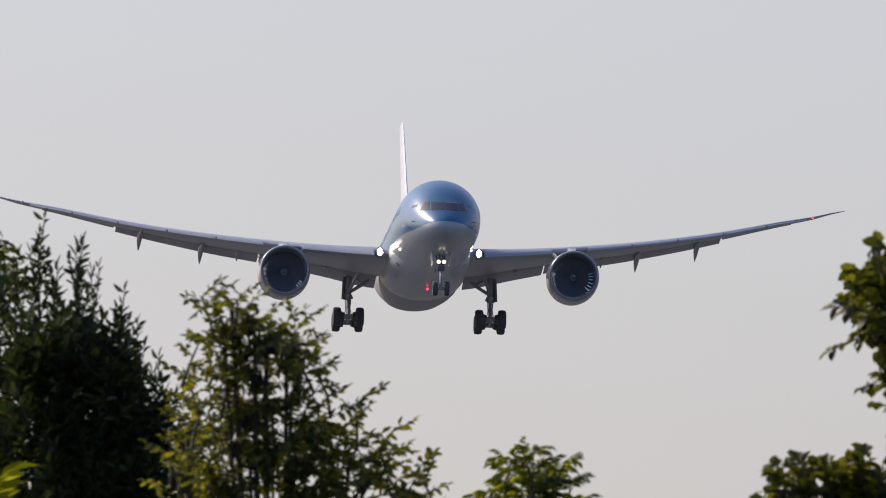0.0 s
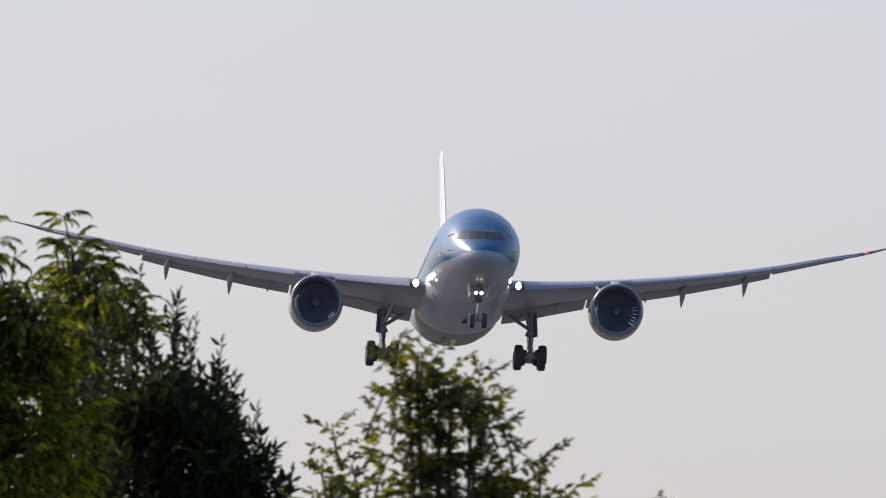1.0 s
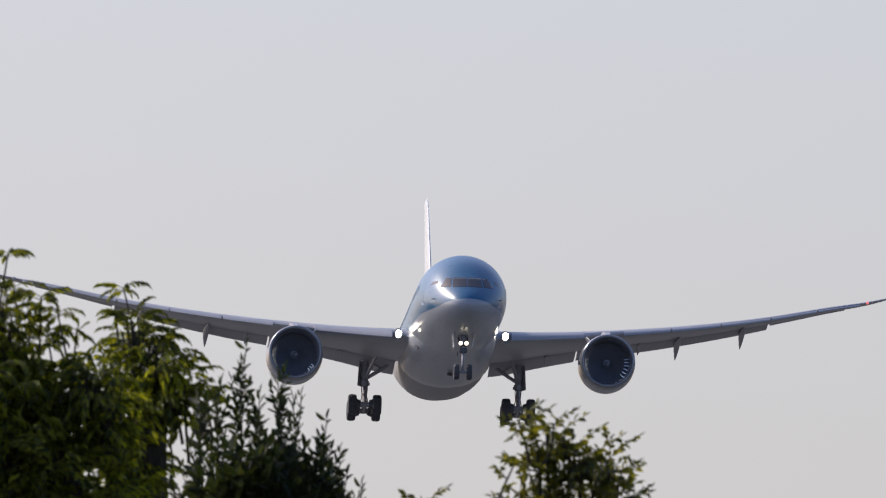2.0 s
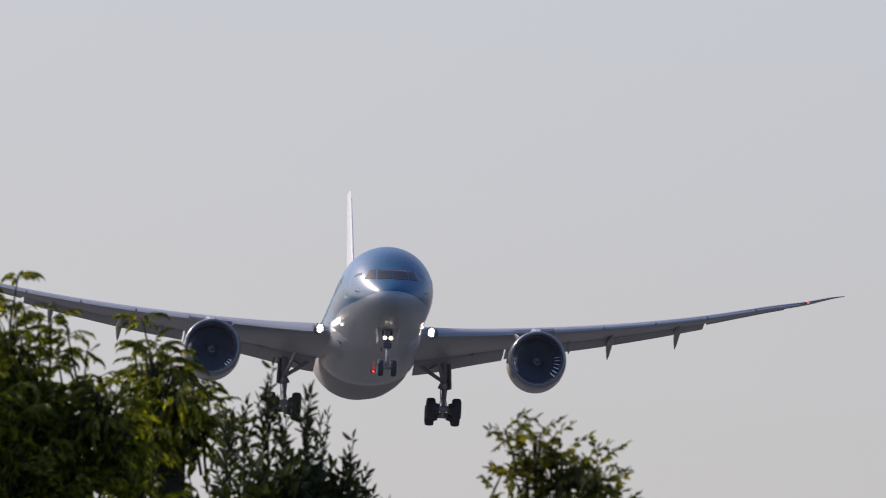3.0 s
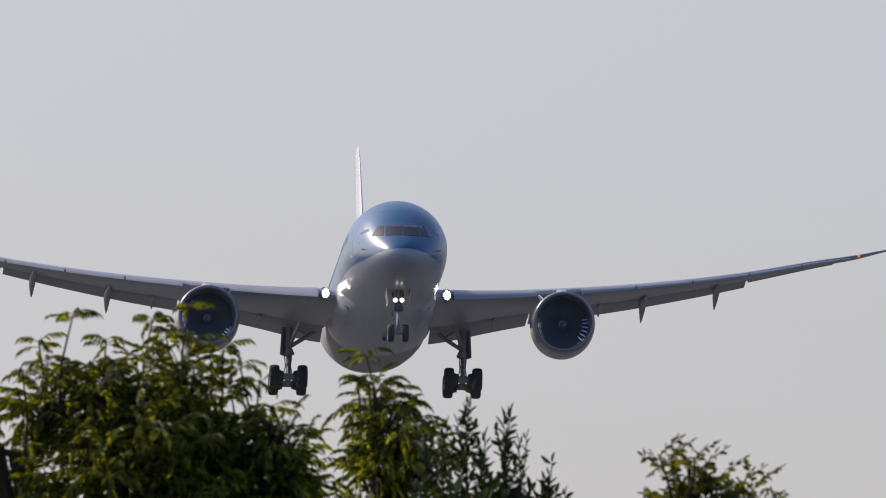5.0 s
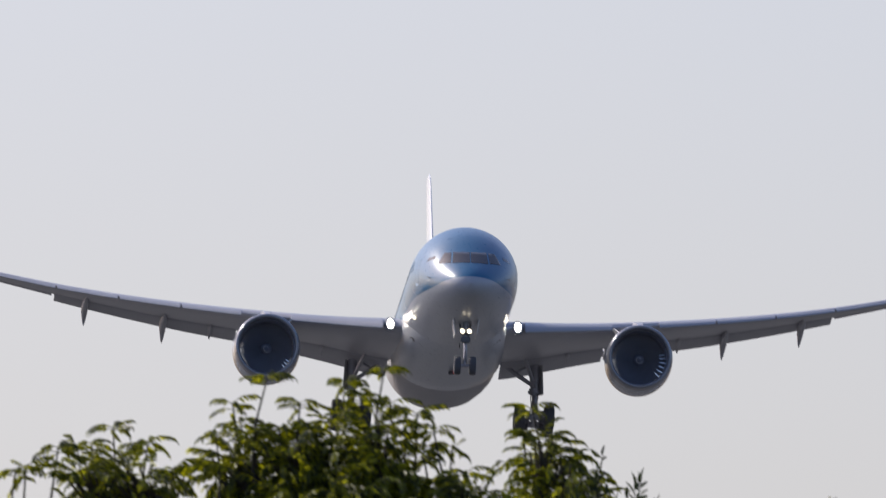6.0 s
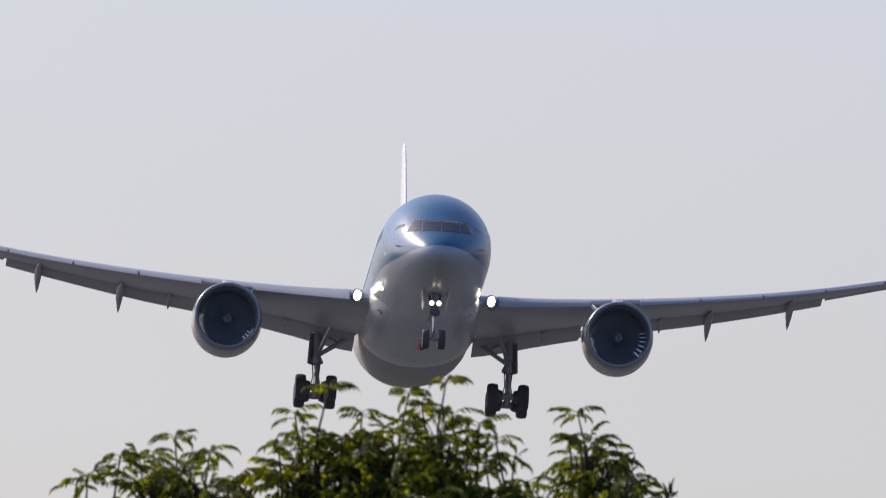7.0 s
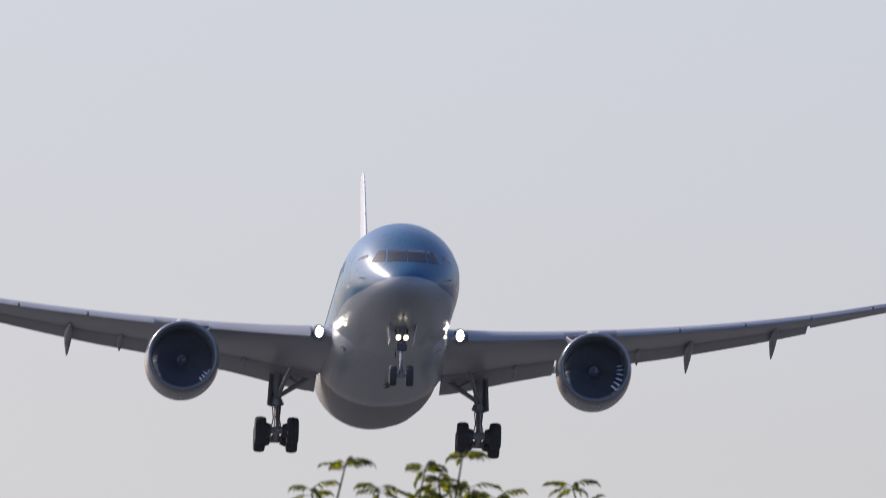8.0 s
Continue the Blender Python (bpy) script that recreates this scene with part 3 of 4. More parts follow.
def airliner():
    plane = empty("airliner")
    tagged(plane, "twin-engine wide-body airliner in light blue and white, landing gear lowered", "airplane")
    ss = [0.0, 0.03, 0.08] + [0.15 + 0.15 * i for i in range(40)] + [6.3 + 0.35 * i for i in range(17)] + [12.5 + 2.0 * i for i in range(14)] + [39.5 + 1.0 * i for i in range(23)] + [62.3, 62.8]
    part("fuselage", loft([body_ring(s) for s in ss]), M_BODY, plane, "light blue upper body over a white underside")
    # belly fairing
    def belly(name, rows, mat, label):
        rings = []
        for y, w, top, bot in rows:
            rings.append([(w * math.cos(a), y, (top + bot) / 2 + (top - bot) / 2 * math.copysign(abs(math.sin(a)) ** 0.9, math.sin(a))) for a in [2 * math.pi * i / 56 for i in range(56)]])
        part(name, loft(rings), mat, plane, label)
    belly("belly_fairing", ((-17.0, 1.7, 0.5, -2.80), (-15.5, 2.05, 0.7, -2.84), (-13.0, 2.45, 0.8, -2.91), (-10.0, 2.75, 0.9, -3.03), (-6.0, 2.93, 1.0, -3.15), (-2.0, 2.98, 1.0, -3.22), (-0.1, 2.98, 1.0, -3.22), (0.05, 2.92, 0.95, -3.17)), M_BODY, "white belly fairing")
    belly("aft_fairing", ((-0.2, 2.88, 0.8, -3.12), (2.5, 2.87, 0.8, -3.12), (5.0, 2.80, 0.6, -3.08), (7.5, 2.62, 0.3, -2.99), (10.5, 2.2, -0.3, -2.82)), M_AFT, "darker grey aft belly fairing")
    # cockpit panes
    halves = (((-0.93, -0.09), (-0.035, -0.10), (-0.035, 0.60), (-0.86, 0.63)), ((-1.66, -0.01), (-1.04, -0.06), (-0.975, 0.62), (-1.32, 0.62)), ((-2.22, 0.30), (-1.80, 0.34), (-1.76, 0.51), (-2.08, 0.49)))
    for quad in halves + tuple(((-b[0], b[1]), (-a[0], a[1]), (-d[0], d[1]), (-c[0], c[1])) for a, b, c, d in halves):
        x, z = zip(*quad)
        cx, cz = sum(x) / 4, sum(z) / 4
        seal = [(cx + (a - cx) * 1.03, cz + (b - cz) * 1.04) for a, b in quad]
        pane = part("cockpit_window", skin_patch(quad, 0.022), M_GLASS, plane, "dark cockpit window pane")
        part("window_seal", skin_patch(seal, 0.010), M_FRAMELINE, pane, "black window seal")
    # fin and tailplane
    fin_rows = ((2.2, 15.2, 25.6, 0.95), (3.4, 17.4, 26.4, 0.80), (7.5, 21.9, 28.6, 0.55), (11.2, 26.0, 30.6, 0.36), (12.1, 27.1, 31.1, 0.26), (12.45, 28.3, 31.3, 0.10))
    def fin_ring(z, y0, y1, th):
        sec = foil(0, y0, 0, y1, 0, th * 0.5, 1, 14)
        return [(p[2] - 0.03 * (y1 - y0) * max(0, (p[1] - y0) / (y1 - y0) * (1 - (p[1] - y0) / (y1 - y0))), p[1], z) for p in sec]
    fin_t = [(r[0], r[1], r[2], r[3]) for r in fin_rows]
    zz = span_steps(2.2, 12.45, 30)
    part("tail_fin", loft([fin_ring(z, *curve_at(fin_t, z)) for z in zz]), M_FIN, plane, "tall white tail fin")
    for side in (-1, 1):
        rings = []
        for i in range(15):
            t = i / 14
            x = 0.6 + 9.3 * t
            rings.append(foil(x, 22.5 + 6.2 * t, 1.75 + 1.25 * t, 28.6 + 2.4 * t, 1.75 + 1.25 * t, 0.62 * (1 - t) + 0.16, side, 12))
        part("tailplane", loft(rings), M_GREY, plane, "grey tailplane")
    for side in (-1, 1):
        wing(side, plane)
    fans = [engine(side, plane) for side in (-1, 1)]
    for side in (-1, 1):
        main_gear(side, plane)
    nose_gear(plane)
    # probes, antennas and cabin doors
    for s in (-1, 1):
        for dz in (-0.72,):
            yb = body_front(s * 2.02, dz) - 30
            part("probe", tube([(s * 2.0, yb + 0.05, dz), (s * 2.16, yb + 0.02, dz), (s * 2.2, yb - 0.22, dz)], [0.035, 0.03, 0.015], n=6), M_STEEL, plane)
    for y, z in ((-16.0, 2.95), (2.0, 2.95)):
        bm = block(bmesh.new(), (0, y, z + 0.14), (0.05, 0.42, 0.34), 0.015)
        part("antenna", bm, M_WHITE, plane)
    for y, z in ((-17.0, -2.84),):
        bm = block(bmesh.new(), (0, y, z - 0.16), (0.05, 0.35, 0.26), 0.015)
        part("antenna", bm, M_DARK, plane)
    for s in (-1, 1):
        for y in (-23.6, -14.0, 8.0, 19.0):
            w_, top, bot = curve_at(BODY, y + 30)
            rows = []
            rim = [(-0.5, -0.75), (0.5, -0.75)] + [(0.52, -0.75 + 0.19 * k) for k in range(1, 10)] + [(0.5, 1.1), (-0.5, 1.1)] + [(-0.52, 1.1 - 0.19 * k) for k in range(1, 10)]
            for off in (0.004, -0.05):
                row = []
                for dy, z in rim:
                    w_, top, bot = curve_at(BODY, y + dy + 30)
                    row.append((s * ((w_ + off) * math.sqrt(max(0.0, 1 - ((z - (top + bot) / 2) / ((top - bot) / 2)) ** 2))), y + dy, z))
                rows.append(row)
            part("cabin_door", loft(rows), M_BODY, plane, "closed cabin door")
        for i in range(70):
            y = -21.6 + i * 0.6
            if min(abs(y - q) for q in (-14.0, 8.0, 19.0)) < 0.9:
                continue
            w_, top, bot = curve_at(BODY, y + 30)
            rows = []
            for off in (0.003, -0.04):
                rows.append([(s * ((w_ + off) * math.sqrt(1 - ((z - (top + bot) / 2) / ((top - bot) / 2)) ** 2)), y + dy, z) for dy, z in ((-0.11, 0.33), (0.0, 0.27), (0.11, 0.33), (0.13, 0.55), (0.11, 0.76), (0.0, 0.82), (-0.11, 0.76), (-0.13, 0.55))])
            part("cabin_window", loft(rows), M_GLASS, plane)
    # dark ram air inlets on the flanks of the belly fairing
    for s in (-1, 1):
        rim = [(0.62 * math.cos(a), 0.17 * math.sin(a)) for a in [2 * math.pi * k / 20 for k in range(20)]]
        rows = []
        for off in (0.012, -0.10):
            row = []
            for dy, dq in rim:
                y = -11.4 + dy
                q = -0.50 + dq * 0.55
                w_ = 2.45 + (y + 13.0) * 0.1
                row.append((s * (w_ + off) * math.cos(q), y, -1.05 + (1.89 + off) * math.copysign(abs(math.sin(q)) ** 0.9, q)))
            rows.append(row)
        part("ram_air_inlet", loft(rows), M_DARK, plane, "dark oval air inlet on the belly")
    # turning anticollision beacon under the belly: a lamp at the bottom of a turning shroud
    b0 = Vector((0, -7.6, -3.22))
    shroud = loft([circle((0, -0.16, 0), 0.105, "y", 18), circle((0, 0.14, 0), 0.10, "y", 18), circle((0, 0.17, 0), 0.02, "y", 18)], caps=(False, True))
    loft([circle((0, -0.16, 0), 0.105, "y", 18), circle((0, -0.155, 0), 0.10, "y", 18), circle((0, 0.06, 0), 0.095, "y", 18)], shroud, (False, False))
    beacon = part("beacon", shroud, M_DARK, plane, "red anticollision beacon in a turning dark shroud")
    beacon.matrix_basis = Matrix.Translation(b0)
    lamp = loft([circle((0, 0.01, 0), 0.02, "y", 16), circle((0, 0.02, 0), 0.085, "y", 16), circle((0, 0.07, 0), 0.09, "y", 16)])
    part("red_lamp", lamp, M_RED, beacon, "glowing red lamp")
    part("beacon_base", lathe_z([(0.0, 0.12), (0.08, 0.12), (0.12, 0.16)], b0 + Vector((0, 0, 0.09))), M_FAIR, plane)
    return plane, fans, beacon


def lathe_z(profile, c):
    return loft([circle((c[0], c[1], c[2] + a), r, "z", 20) for a, r in profile])


M_FIN = material("white_fin_paint", (0.76, 0.77, 0.79), 0.3, 0, 0.04, 1.0, 0, 0.3)
plane, fans, beacon = airliner()


# ---------------------------------------------------------------- trees
def leaf_shape(length, width, cup, droop, broad=0.5):
    """One leaf along +y from the origin: six points, folded along the midrib."""
    v = [(0, 0, 0), (-width / 2, length * broad * 0.8, cup), (0, length * broad, -droop * 0.3), (width / 2, length * broad * 0.8, cup), (-width * 0.36, length * 0.78, cup * 0.7 - droop * 0.5), (width * 0.36, length * 0.78, cup * 0.7 - droop * 0.5), (0, length, -droop)]
    f = [(0, 2, 1), (0, 3, 2), (1, 2, 4), (2, 3, 5), (2, 6, 4), (2, 5, 6)]
    return np.array(v), f


def spray(kind, rng):
    """A twig's worth of leaves, growing along +y, z up: points and faces."""
    V, Fc = [], []
    def add(v, f):
        n = sum(len(a) for a in V)
        V.append(v)
        Fc.extend([tuple(i + n for i in q) for q in f])
    def turn(v, yaw, pitch, roll_):
        m = np.array(Euler((pitch, roll_, yaw)).to_matrix())
        return v @ m.T
    def stem(pts, r):
        v, f = [], []
        for p in pts:
            v += [(p[0] - r, p[1], p[2]), (p[0] + r * 0.5, p[1], p[2] + r), (p[0] + r * 0.5, p[1], p[2] - r)]
        for i in range(len(pts) - 1):
            for k in range(3):
                a, b = i * 3 + k, i * 3 + (k + 1) % 3
                f.append((a, b, b + 3, a + 3))
        add(np.array(v), f)
    if kind == "ash":
        L, drop = rng.uniform(0.10, 0.145), rng.uniform(0.3, 1.0)
        path = lambda t: np.array((0, L * t * (1 - 0.25 * drop * t), 0.03 * t - L * drop * t * t * 0.75))
        stem([path(0), path(0.5), path(1)], 0.0022)
        for i in range(5):
            t = 0.28 + 0.16 * i
            for s in (-1, 1):
                v, f = leaf_shape(rng.uniform(0.034, 0.048) * (1 - 0.25 * abs(t - 0.6)), rng.uniform(0.010, 0.014), 0.003, 0.012)
                add(turn(v, -s * rng.uniform(0.75, 1.1), -0.35 - drop * 0.7 - rng.uniform(0, 0.4), s * 0.3) + path(t), f)
        v, f = leaf_shape(0.045, 0.013, 0.003, 0.012)
        add(turn(v, 0, -0.6 - drop * 0.7, 0) + path(1), f)
    else:
        L, n, ll, lw, pitch, out = {"willow": (0.16, 9, 0.058, 0.023, 0.15, 0.95), "birch": (0.105, 9, 0.041, 0.022, -0.6, 1.0), "alder": (0.11, 8, 0.048, 0.036, 0.1, 0.95)}[kind]
        bend = rng.uniform(-0.05, 0.05)
        path = lambda t: np.array((bend * t * t, L * t, (-0.05 if kind == "birch" else 0.02) * t * t))
        stem([path(0), path(0.5), path(1)], 0.0025)
        for i in range(n):
            t = 0.12 + 0.86 * i / (n - 1)
            a = i * 2.4 + rng.uniform(-0.4, 0.4)
            k = rng.uniform(0.75, 1.2)
            v, f = leaf_shape(ll * k, lw * k, 0.005, 0.008, 0.62 if kind == "alder" else 0.5)
            yaw = math.copysign(out, math.sin(a)) * rng.uniform(0.5, 1.2)
            add(turn(v, yaw, pitch + 0.6 * math.cos(a) + rng.uniform(-0.3, 0.3), rng.uniform(-0.6, 0.6)) + path(t), f)
        v, f = leaf_shape(ll, lw, 0.004, 0.006)
        add(turn(v, 0, pitch * 0.5, 0.2) + path(1), f)
    return np.concatenate(V), Fc


def frames_of(dirs, rolls):
    """Turn matrices whose y axis follows dirs, z as high as may be."""
    y = dirs / np.linalg.norm(dirs, axis=1, keepdims=True)
    up = np.tile(np.array((0.0, 0.0, 1.0)), (len(y), 1)) + np.array((0.02, 0.03, 0)) 
    x = np.cross(y, up)
    x /= np.linalg.norm(x, axis=1, keepdims=True)
    z = np.cross(x, y)
    c, s = np.cos(rolls)[:, None], np.sin(rolls)[:, None]
    return np.stack([x * c + z * s, y, z * c - x * s], axis=2)


def scatter(sprays, places, dirs, rolls, sizes, pick):
    """All sprays at their places as one list of points and faces."""
    R = frames_of(dirs, rolls)
    VV, FF, n = [], [], 0
    for k, (v, f) in enumerate(sprays):
        idx = np.nonzero(pick == k)[0]
        if not len(idx):
            continue
        pts = np.einsum("nij,mj->nmi", R[idx], v) * sizes[idx][:, None, None] + places[idx][:, None, :]
        VV.append(pts.reshape(-1, 3))
        tri = [q for q in f if len(q) == 3]
        quad = [q for q in f if len(q) == 4]
        base = (np.arange(len(idx)) * len(v) + n)[:, None, None]
        for group in (tri, quad):
            if group:
                FF += (np.array(group)[None] + base).reshape(-1, len(group[0])).tolist()
        n += len(idx) * len(v)
    return np.concatenate(VV), FF


def tree(name, label, kind, leaf_mat, x0, y0, lumps, tops, low, seed, up=0.5, fill=1.0, own=260, side=False):
    """A tree on the ground at (x0, y0). lumps: (x, z, rx, rz, sprays) of the upper crown, x from the trunk, z from the ground;
    tops: (x, z, sprays) of shoots that stand clear of it; low: (z, rx, rz) of the broad lower crown."""
    rng = np.random.default_rng(seed)
    t = empty(name, Matrix.Translation((x0, y0, 0)))
    tagged(t, label, "tree")
    top_z = max([z for _, z, *_ in lumps])
    mid = np.average([x for x, *_ in lumps], weights=[n for *_, n in lumps])
    pts = [(0, 0, -0.2), (0.02, 0.03, 0.5), (mid * 0.15, 0.05, top_z * 0.35), (mid * 0.6, 0, top_z * 0.7), (mid, 0, top_z * 0.96)]
    thin = 0.25 if kind == "birch" else 1.0
    part("trunk", tube(pts, [r * thin for r in (0.24, 0.17, 0.14, 0.08, 0.012)], n=12), M_BARK, t, "tapering bark-covered trunk")
    sprays = [spray(kind, rng) for _ in range(7)]
    P, D, S = [], [], []
    twigs = bmesh.new()
    limbs = []
    for x, z, rx, rz, n in lumps:
        n = int(n * fill)
        ry = max(0.30, rx * 1.3) if kind in ("ash", "willow") else max(0.16, rx * 0.6)
        # leafy clumps with gaps between them
        m = max(3, n // (20 if kind == "ash" else 11))
        d = rng.normal(size=(m, 3))
        d /= np.linalg.norm(d, axis=1, keepdims=True)
        r = rng.uniform(0.1, 1.0, m) ** 0.5 * (1 + rng.normal(size=m) * 0.08)
        core = d * np.array((rx, ry, rz)) * r[:, None]
        k = rng.integers(0, m, n)
        jit = rng.normal(size=(n, 3))
        way, size = d[k] * np.array((0.7, 0.7, 0.4)) + jit * 0.55 + np.array((0, 0, up)), rng.uniform(0.7, 1.2, n) * (0.78 if kind == "birch" else 1.0)
        back = 0.055 * size[:, None] * way / np.linalg.norm(way, axis=1, keepdims=True)
        P.append(np.array((x, 0, z)) + core[k] + jit * (0.05 if kind == "ash" else 0.036) - back)
        D.append(way)
        S.append(size)
        limbs.append((x, z, rx, rz))
    # twigs from inside each lump to a share of its sprays
    for (x, z, rx, rz), p in zip(limbs, list(P)):
        root = (x * 0.9 + mid * 0.1, 0, z - rz * 0.95)
        if side:
            # boughs that reach out level from the trunk
            root = (x + rx * 0.8, 0, z - rz * 0.3)
            tube([(0.0, 0, z - 0.30), (x * 0.3, 0, z - 0.12), root, (x - rx * 0.6, 0, z)], [0.035, 0.022, 0.010, 0.003], twigs, 6)
        else:
            tube([(mid * 0.6, 0, top_z * 0.66), (x * 0.7 + mid * 0.3, 0, z - rz * 1.5), root, (x, 0, z + rz * 0.4)], [r * thin for r in (0.045, 0.03, 0.018, 0.004)], twigs, 6)
        for q in p[: min(len(p), 46)]:
            a, b = Vector(root), Vector(q)
            tube([a.lerp(b, 0.15), a.lerp(b, 0.6) + Vector((0, 0, -0.05)), b], [r * thin ** 0.5 for r in (0.010, 0.006, 0.003)], twigs, 4)
    for x, z, n in tops:
        tall = {"ash": 0.40, "alder": 0.16, "birch": 0.20}.get(kind, 0.55)
        foot = Vector((x + rng.uniform(-0.06, 0.06), rng.uniform(-0.1, 0.1), z - tall))
        tip = Vector((x, foot.y + rng.uniform(-0.04, 0.04), z - {"ash": 0.045, "birch": 0.05}.get(kind, 0.10)))
        tube([foot, foot.lerp(tip, 0.5) + Vector((rng.uniform(-0.02, 0.02), 0, 0)), tip], [0.007, 0.005, 0.003], twigs, 5)
        for i in range(n):
            k = i / max(1, n - 1)
            a = i * 2.4 + rng.uniform(-0.3, 0.3)
            if kind == "ash":
                # a tuft that spreads from the tip, and a looser one below it
                q = tip.lerp(foot, 0.10 * k if i < 7 else 0.30 + 0.5 * k)
                way, size = (math.cos(a), math.sin(a), 0.6 - 0.7 * k), rng.uniform(0.6, 0.95)
            else:
                q = tip.lerp(foot, k)
                spread = 0.22 + (0.35 if kind == "birch" else 0.5) * k
                way, size = (spread * math.cos(a), spread * math.sin(a), 1.0 if kind != "birch" else 0.45), rng.uniform(0.65, 1.0)
            P.append(np.array([q])), D.append(np.array([way])), S.append(np.array([size]))
    tagged(part("branchwork", twigs, M_TWIG, t, "thin branching twigs"), kind="stuff")
    P, D, S = np.concatenate(P), np.concatenate(D), np.concatenate(S)
    n = len(P)
    rolls, pick = rng.normal(size=n) * 0.4, rng.integers(0, 7, n)
    # the uppermost sprays are leaves of their own
    order = np.argsort(-(P[:, 2] - 0.1 * np.abs(P[:, 0] - mid)))
    single, rest = order[:own], order[own:]
    crown = raw_part("crown", *scatter(sprays, P[rest], D[rest], rolls[rest], S[rest], pick[rest]), leaf_mat, t, "stuff", "dense leafy crown with gaps")
    meshes = []
    for v, f in sprays:
        me = bpy.data.meshes.new("leaf")
        me.from_pydata(v.tolist(), [], f)
        me.materials.append(leaf_mat)
        meshes.append(me)
    R = frames_of(D, rolls)
    for i in single:
        ob = new("leaf", meshes[pick[i]])
        ob.parent = crown
        m = Matrix(R[i].tolist()).to_4x4()
        ob.matrix_basis = Matrix.Translation(P[i]) @ m @ Matrix.Scale(float(S[i]), 4)
    # broad lower crown
    z, rx, rz = low
    n = 900
    d = rng.normal(size=(n, 3))
    d /= np.linalg.norm(d, axis=1, keepdims=True)
    p = np.array((mid * 0.5, 0, z)) + d * np.array((rx, rx, rz)) * (rng.uniform(0.2, 1.0, n) ** 0.4)[:, None]
    raw_part("lower_crown", *scatter(sprays, p, d + rng.normal(size=(n, 3)) * 0.4, rng.normal(size=n) * 0.5, rng.uniform(2.0, 3.6, n), rng.integers(0, 7, n)), leaf_mat, t, "stuff", "broad leafy lower crown")
    return t


ash_tree = tree("ash_tree", "tall ash tree with drooping pinnate leaves in sunlight", "ash", M_LEAF_ASH, -1.13, 100.0, [
    (-0.71, 9.22, 0.12, 0.08, 80), (-0.82, 9.17, 0.18, 0.06, 80), (-0.61, 9.17, 0.12, 0.07, 80), (-0.23, 9.27, 0.11, 0.07, 100), (-0.07, 9.28, 0.10, 0.06, 80), (0.09, 9.29, 0.14, 0.07, 130), (0.27, 9.33, 0.12, 0.07, 140), (0.33, 9.22, 0.15, 0.09, 220), (0.08, 9.14, 0.44, 0.09, 650), (0.08, 8.96, 0.48, 0.12, 800), (0.35, 9.06, 0.17, 0.11, 380), (0.49, 8.94, 0.18, 0.11, 350), (0.47, 8.76, 0.30, 0.14, 600), (0.41, 8.55, 0.40, 0.16, 800), (0.40, 8.36, 0.34, 0.16, 520), (-0.62, 9.00, 0.28, 0.09, 240), (0.60, 9.12, 0.09, 0.09, 110), (0.66, 8.96, 0.12, 0.10, 150)], [
    (-0.71, 9.44, 14), (-1.07, 9.28, 8), (-1.03, 9.29, 8), (-0.91, 9.36, 9), (-0.58, 9.38, 9), (-0.51, 9.28, 8), (-0.79, 9.38, 8), (-0.14, 9.62, 14), (-0.27, 9.53, 7), (-0.02, 9.52, 10), (0.15, 9.61, 13), (0.09, 9.46, 12), (0.29, 9.64, 13), (0.20, 9.54, 10), (0.31, 9.53, 12), (0.41, 9.49, 12), (0.47, 9.42, 12), (-0.24, 9.46, 12), (-0.33, 9.41, 12), (-0.10, 9.43, 12), (0.02, 9.45, 12), (0.54, 9.36, 10), (0.59, 9.28, 9), (-0.20, 9.40, 10), (0.43, 9.36, 10), (0.37, 9.42, 10)],
    (5.2, 2.6, 3.0), 3, 0.35, 0.66, 290)
slender_ash = tree("slender_ash_tree", "slender ash beside a larger one, its sunlit top swaying", "ash", M_LEAF_ASH, -0.35, 106.0, [
    (-0.05, 9.77, 0.07, 0.07, 70), (0.02, 9.66, 0.09, 0.08, 100), (0.08, 9.56, 0.10, 0.09, 110), (-0.03, 9.49, 0.12, 0.09, 130), (-0.10, 9.30, 0.12, 0.11, 140), (-0.05, 9.04, 0.22, 0.14, 280)], [
    (-0.09, 10.01, 13), (-0.12, 9.92, 10), (-0.02, 9.91, 11), (0.02, 9.87, 11), (0.05, 9.81, 11), (0.11, 9.75, 10), (0.17, 9.68, 9), (0.23, 9.60, 9), (-0.05, 9.83, 10)],
    (4.8, 1.2, 2.8), 4, 0.35, 0.75, 120)
willow_tree = tree("willow_tree", "dark dense tree with upright narrow-leaved shoots", "willow", M_LEAF_WILLOW, 0.12, 104.0, [
    (-0.15, 9.05, 0.08, 0.09, 70), (-0.02, 9.00, 0.09, 0.11, 100), (0.10, 8.91, 0.08, 0.13, 100), (-0.18, 9.00, 0.06, 0.09, 70), (-0.13, 8.91, 0.22, 0.11, 220), (0.15, 8.81, 0.11, 0.11, 130), (0.24, 8.65, 0.08, 0.13, 90), (-0.13, 8.70, 0.30, 0.13, 360), (0.13, 8.57, 0.19, 0.13, 220), (0.00, 8.42, 0.43, 0.15, 420)], [
    (-0.17, 9.55, 14), (-0.26, 9.44, 14), (-0.11, 9.37, 12), (-0.02, 9.46, 14), (0.05, 9.39, 12), (0.14, 9.28, 12), (0.20, 9.18, 12), (0.28, 9.02, 12), (0.35, 8.90, 10), (0.41, 8.78, 10), (-0.32, 9.39, 12)],
    (4.4, 1.6, 2.8), 5, 0.90, 0.62, 220)
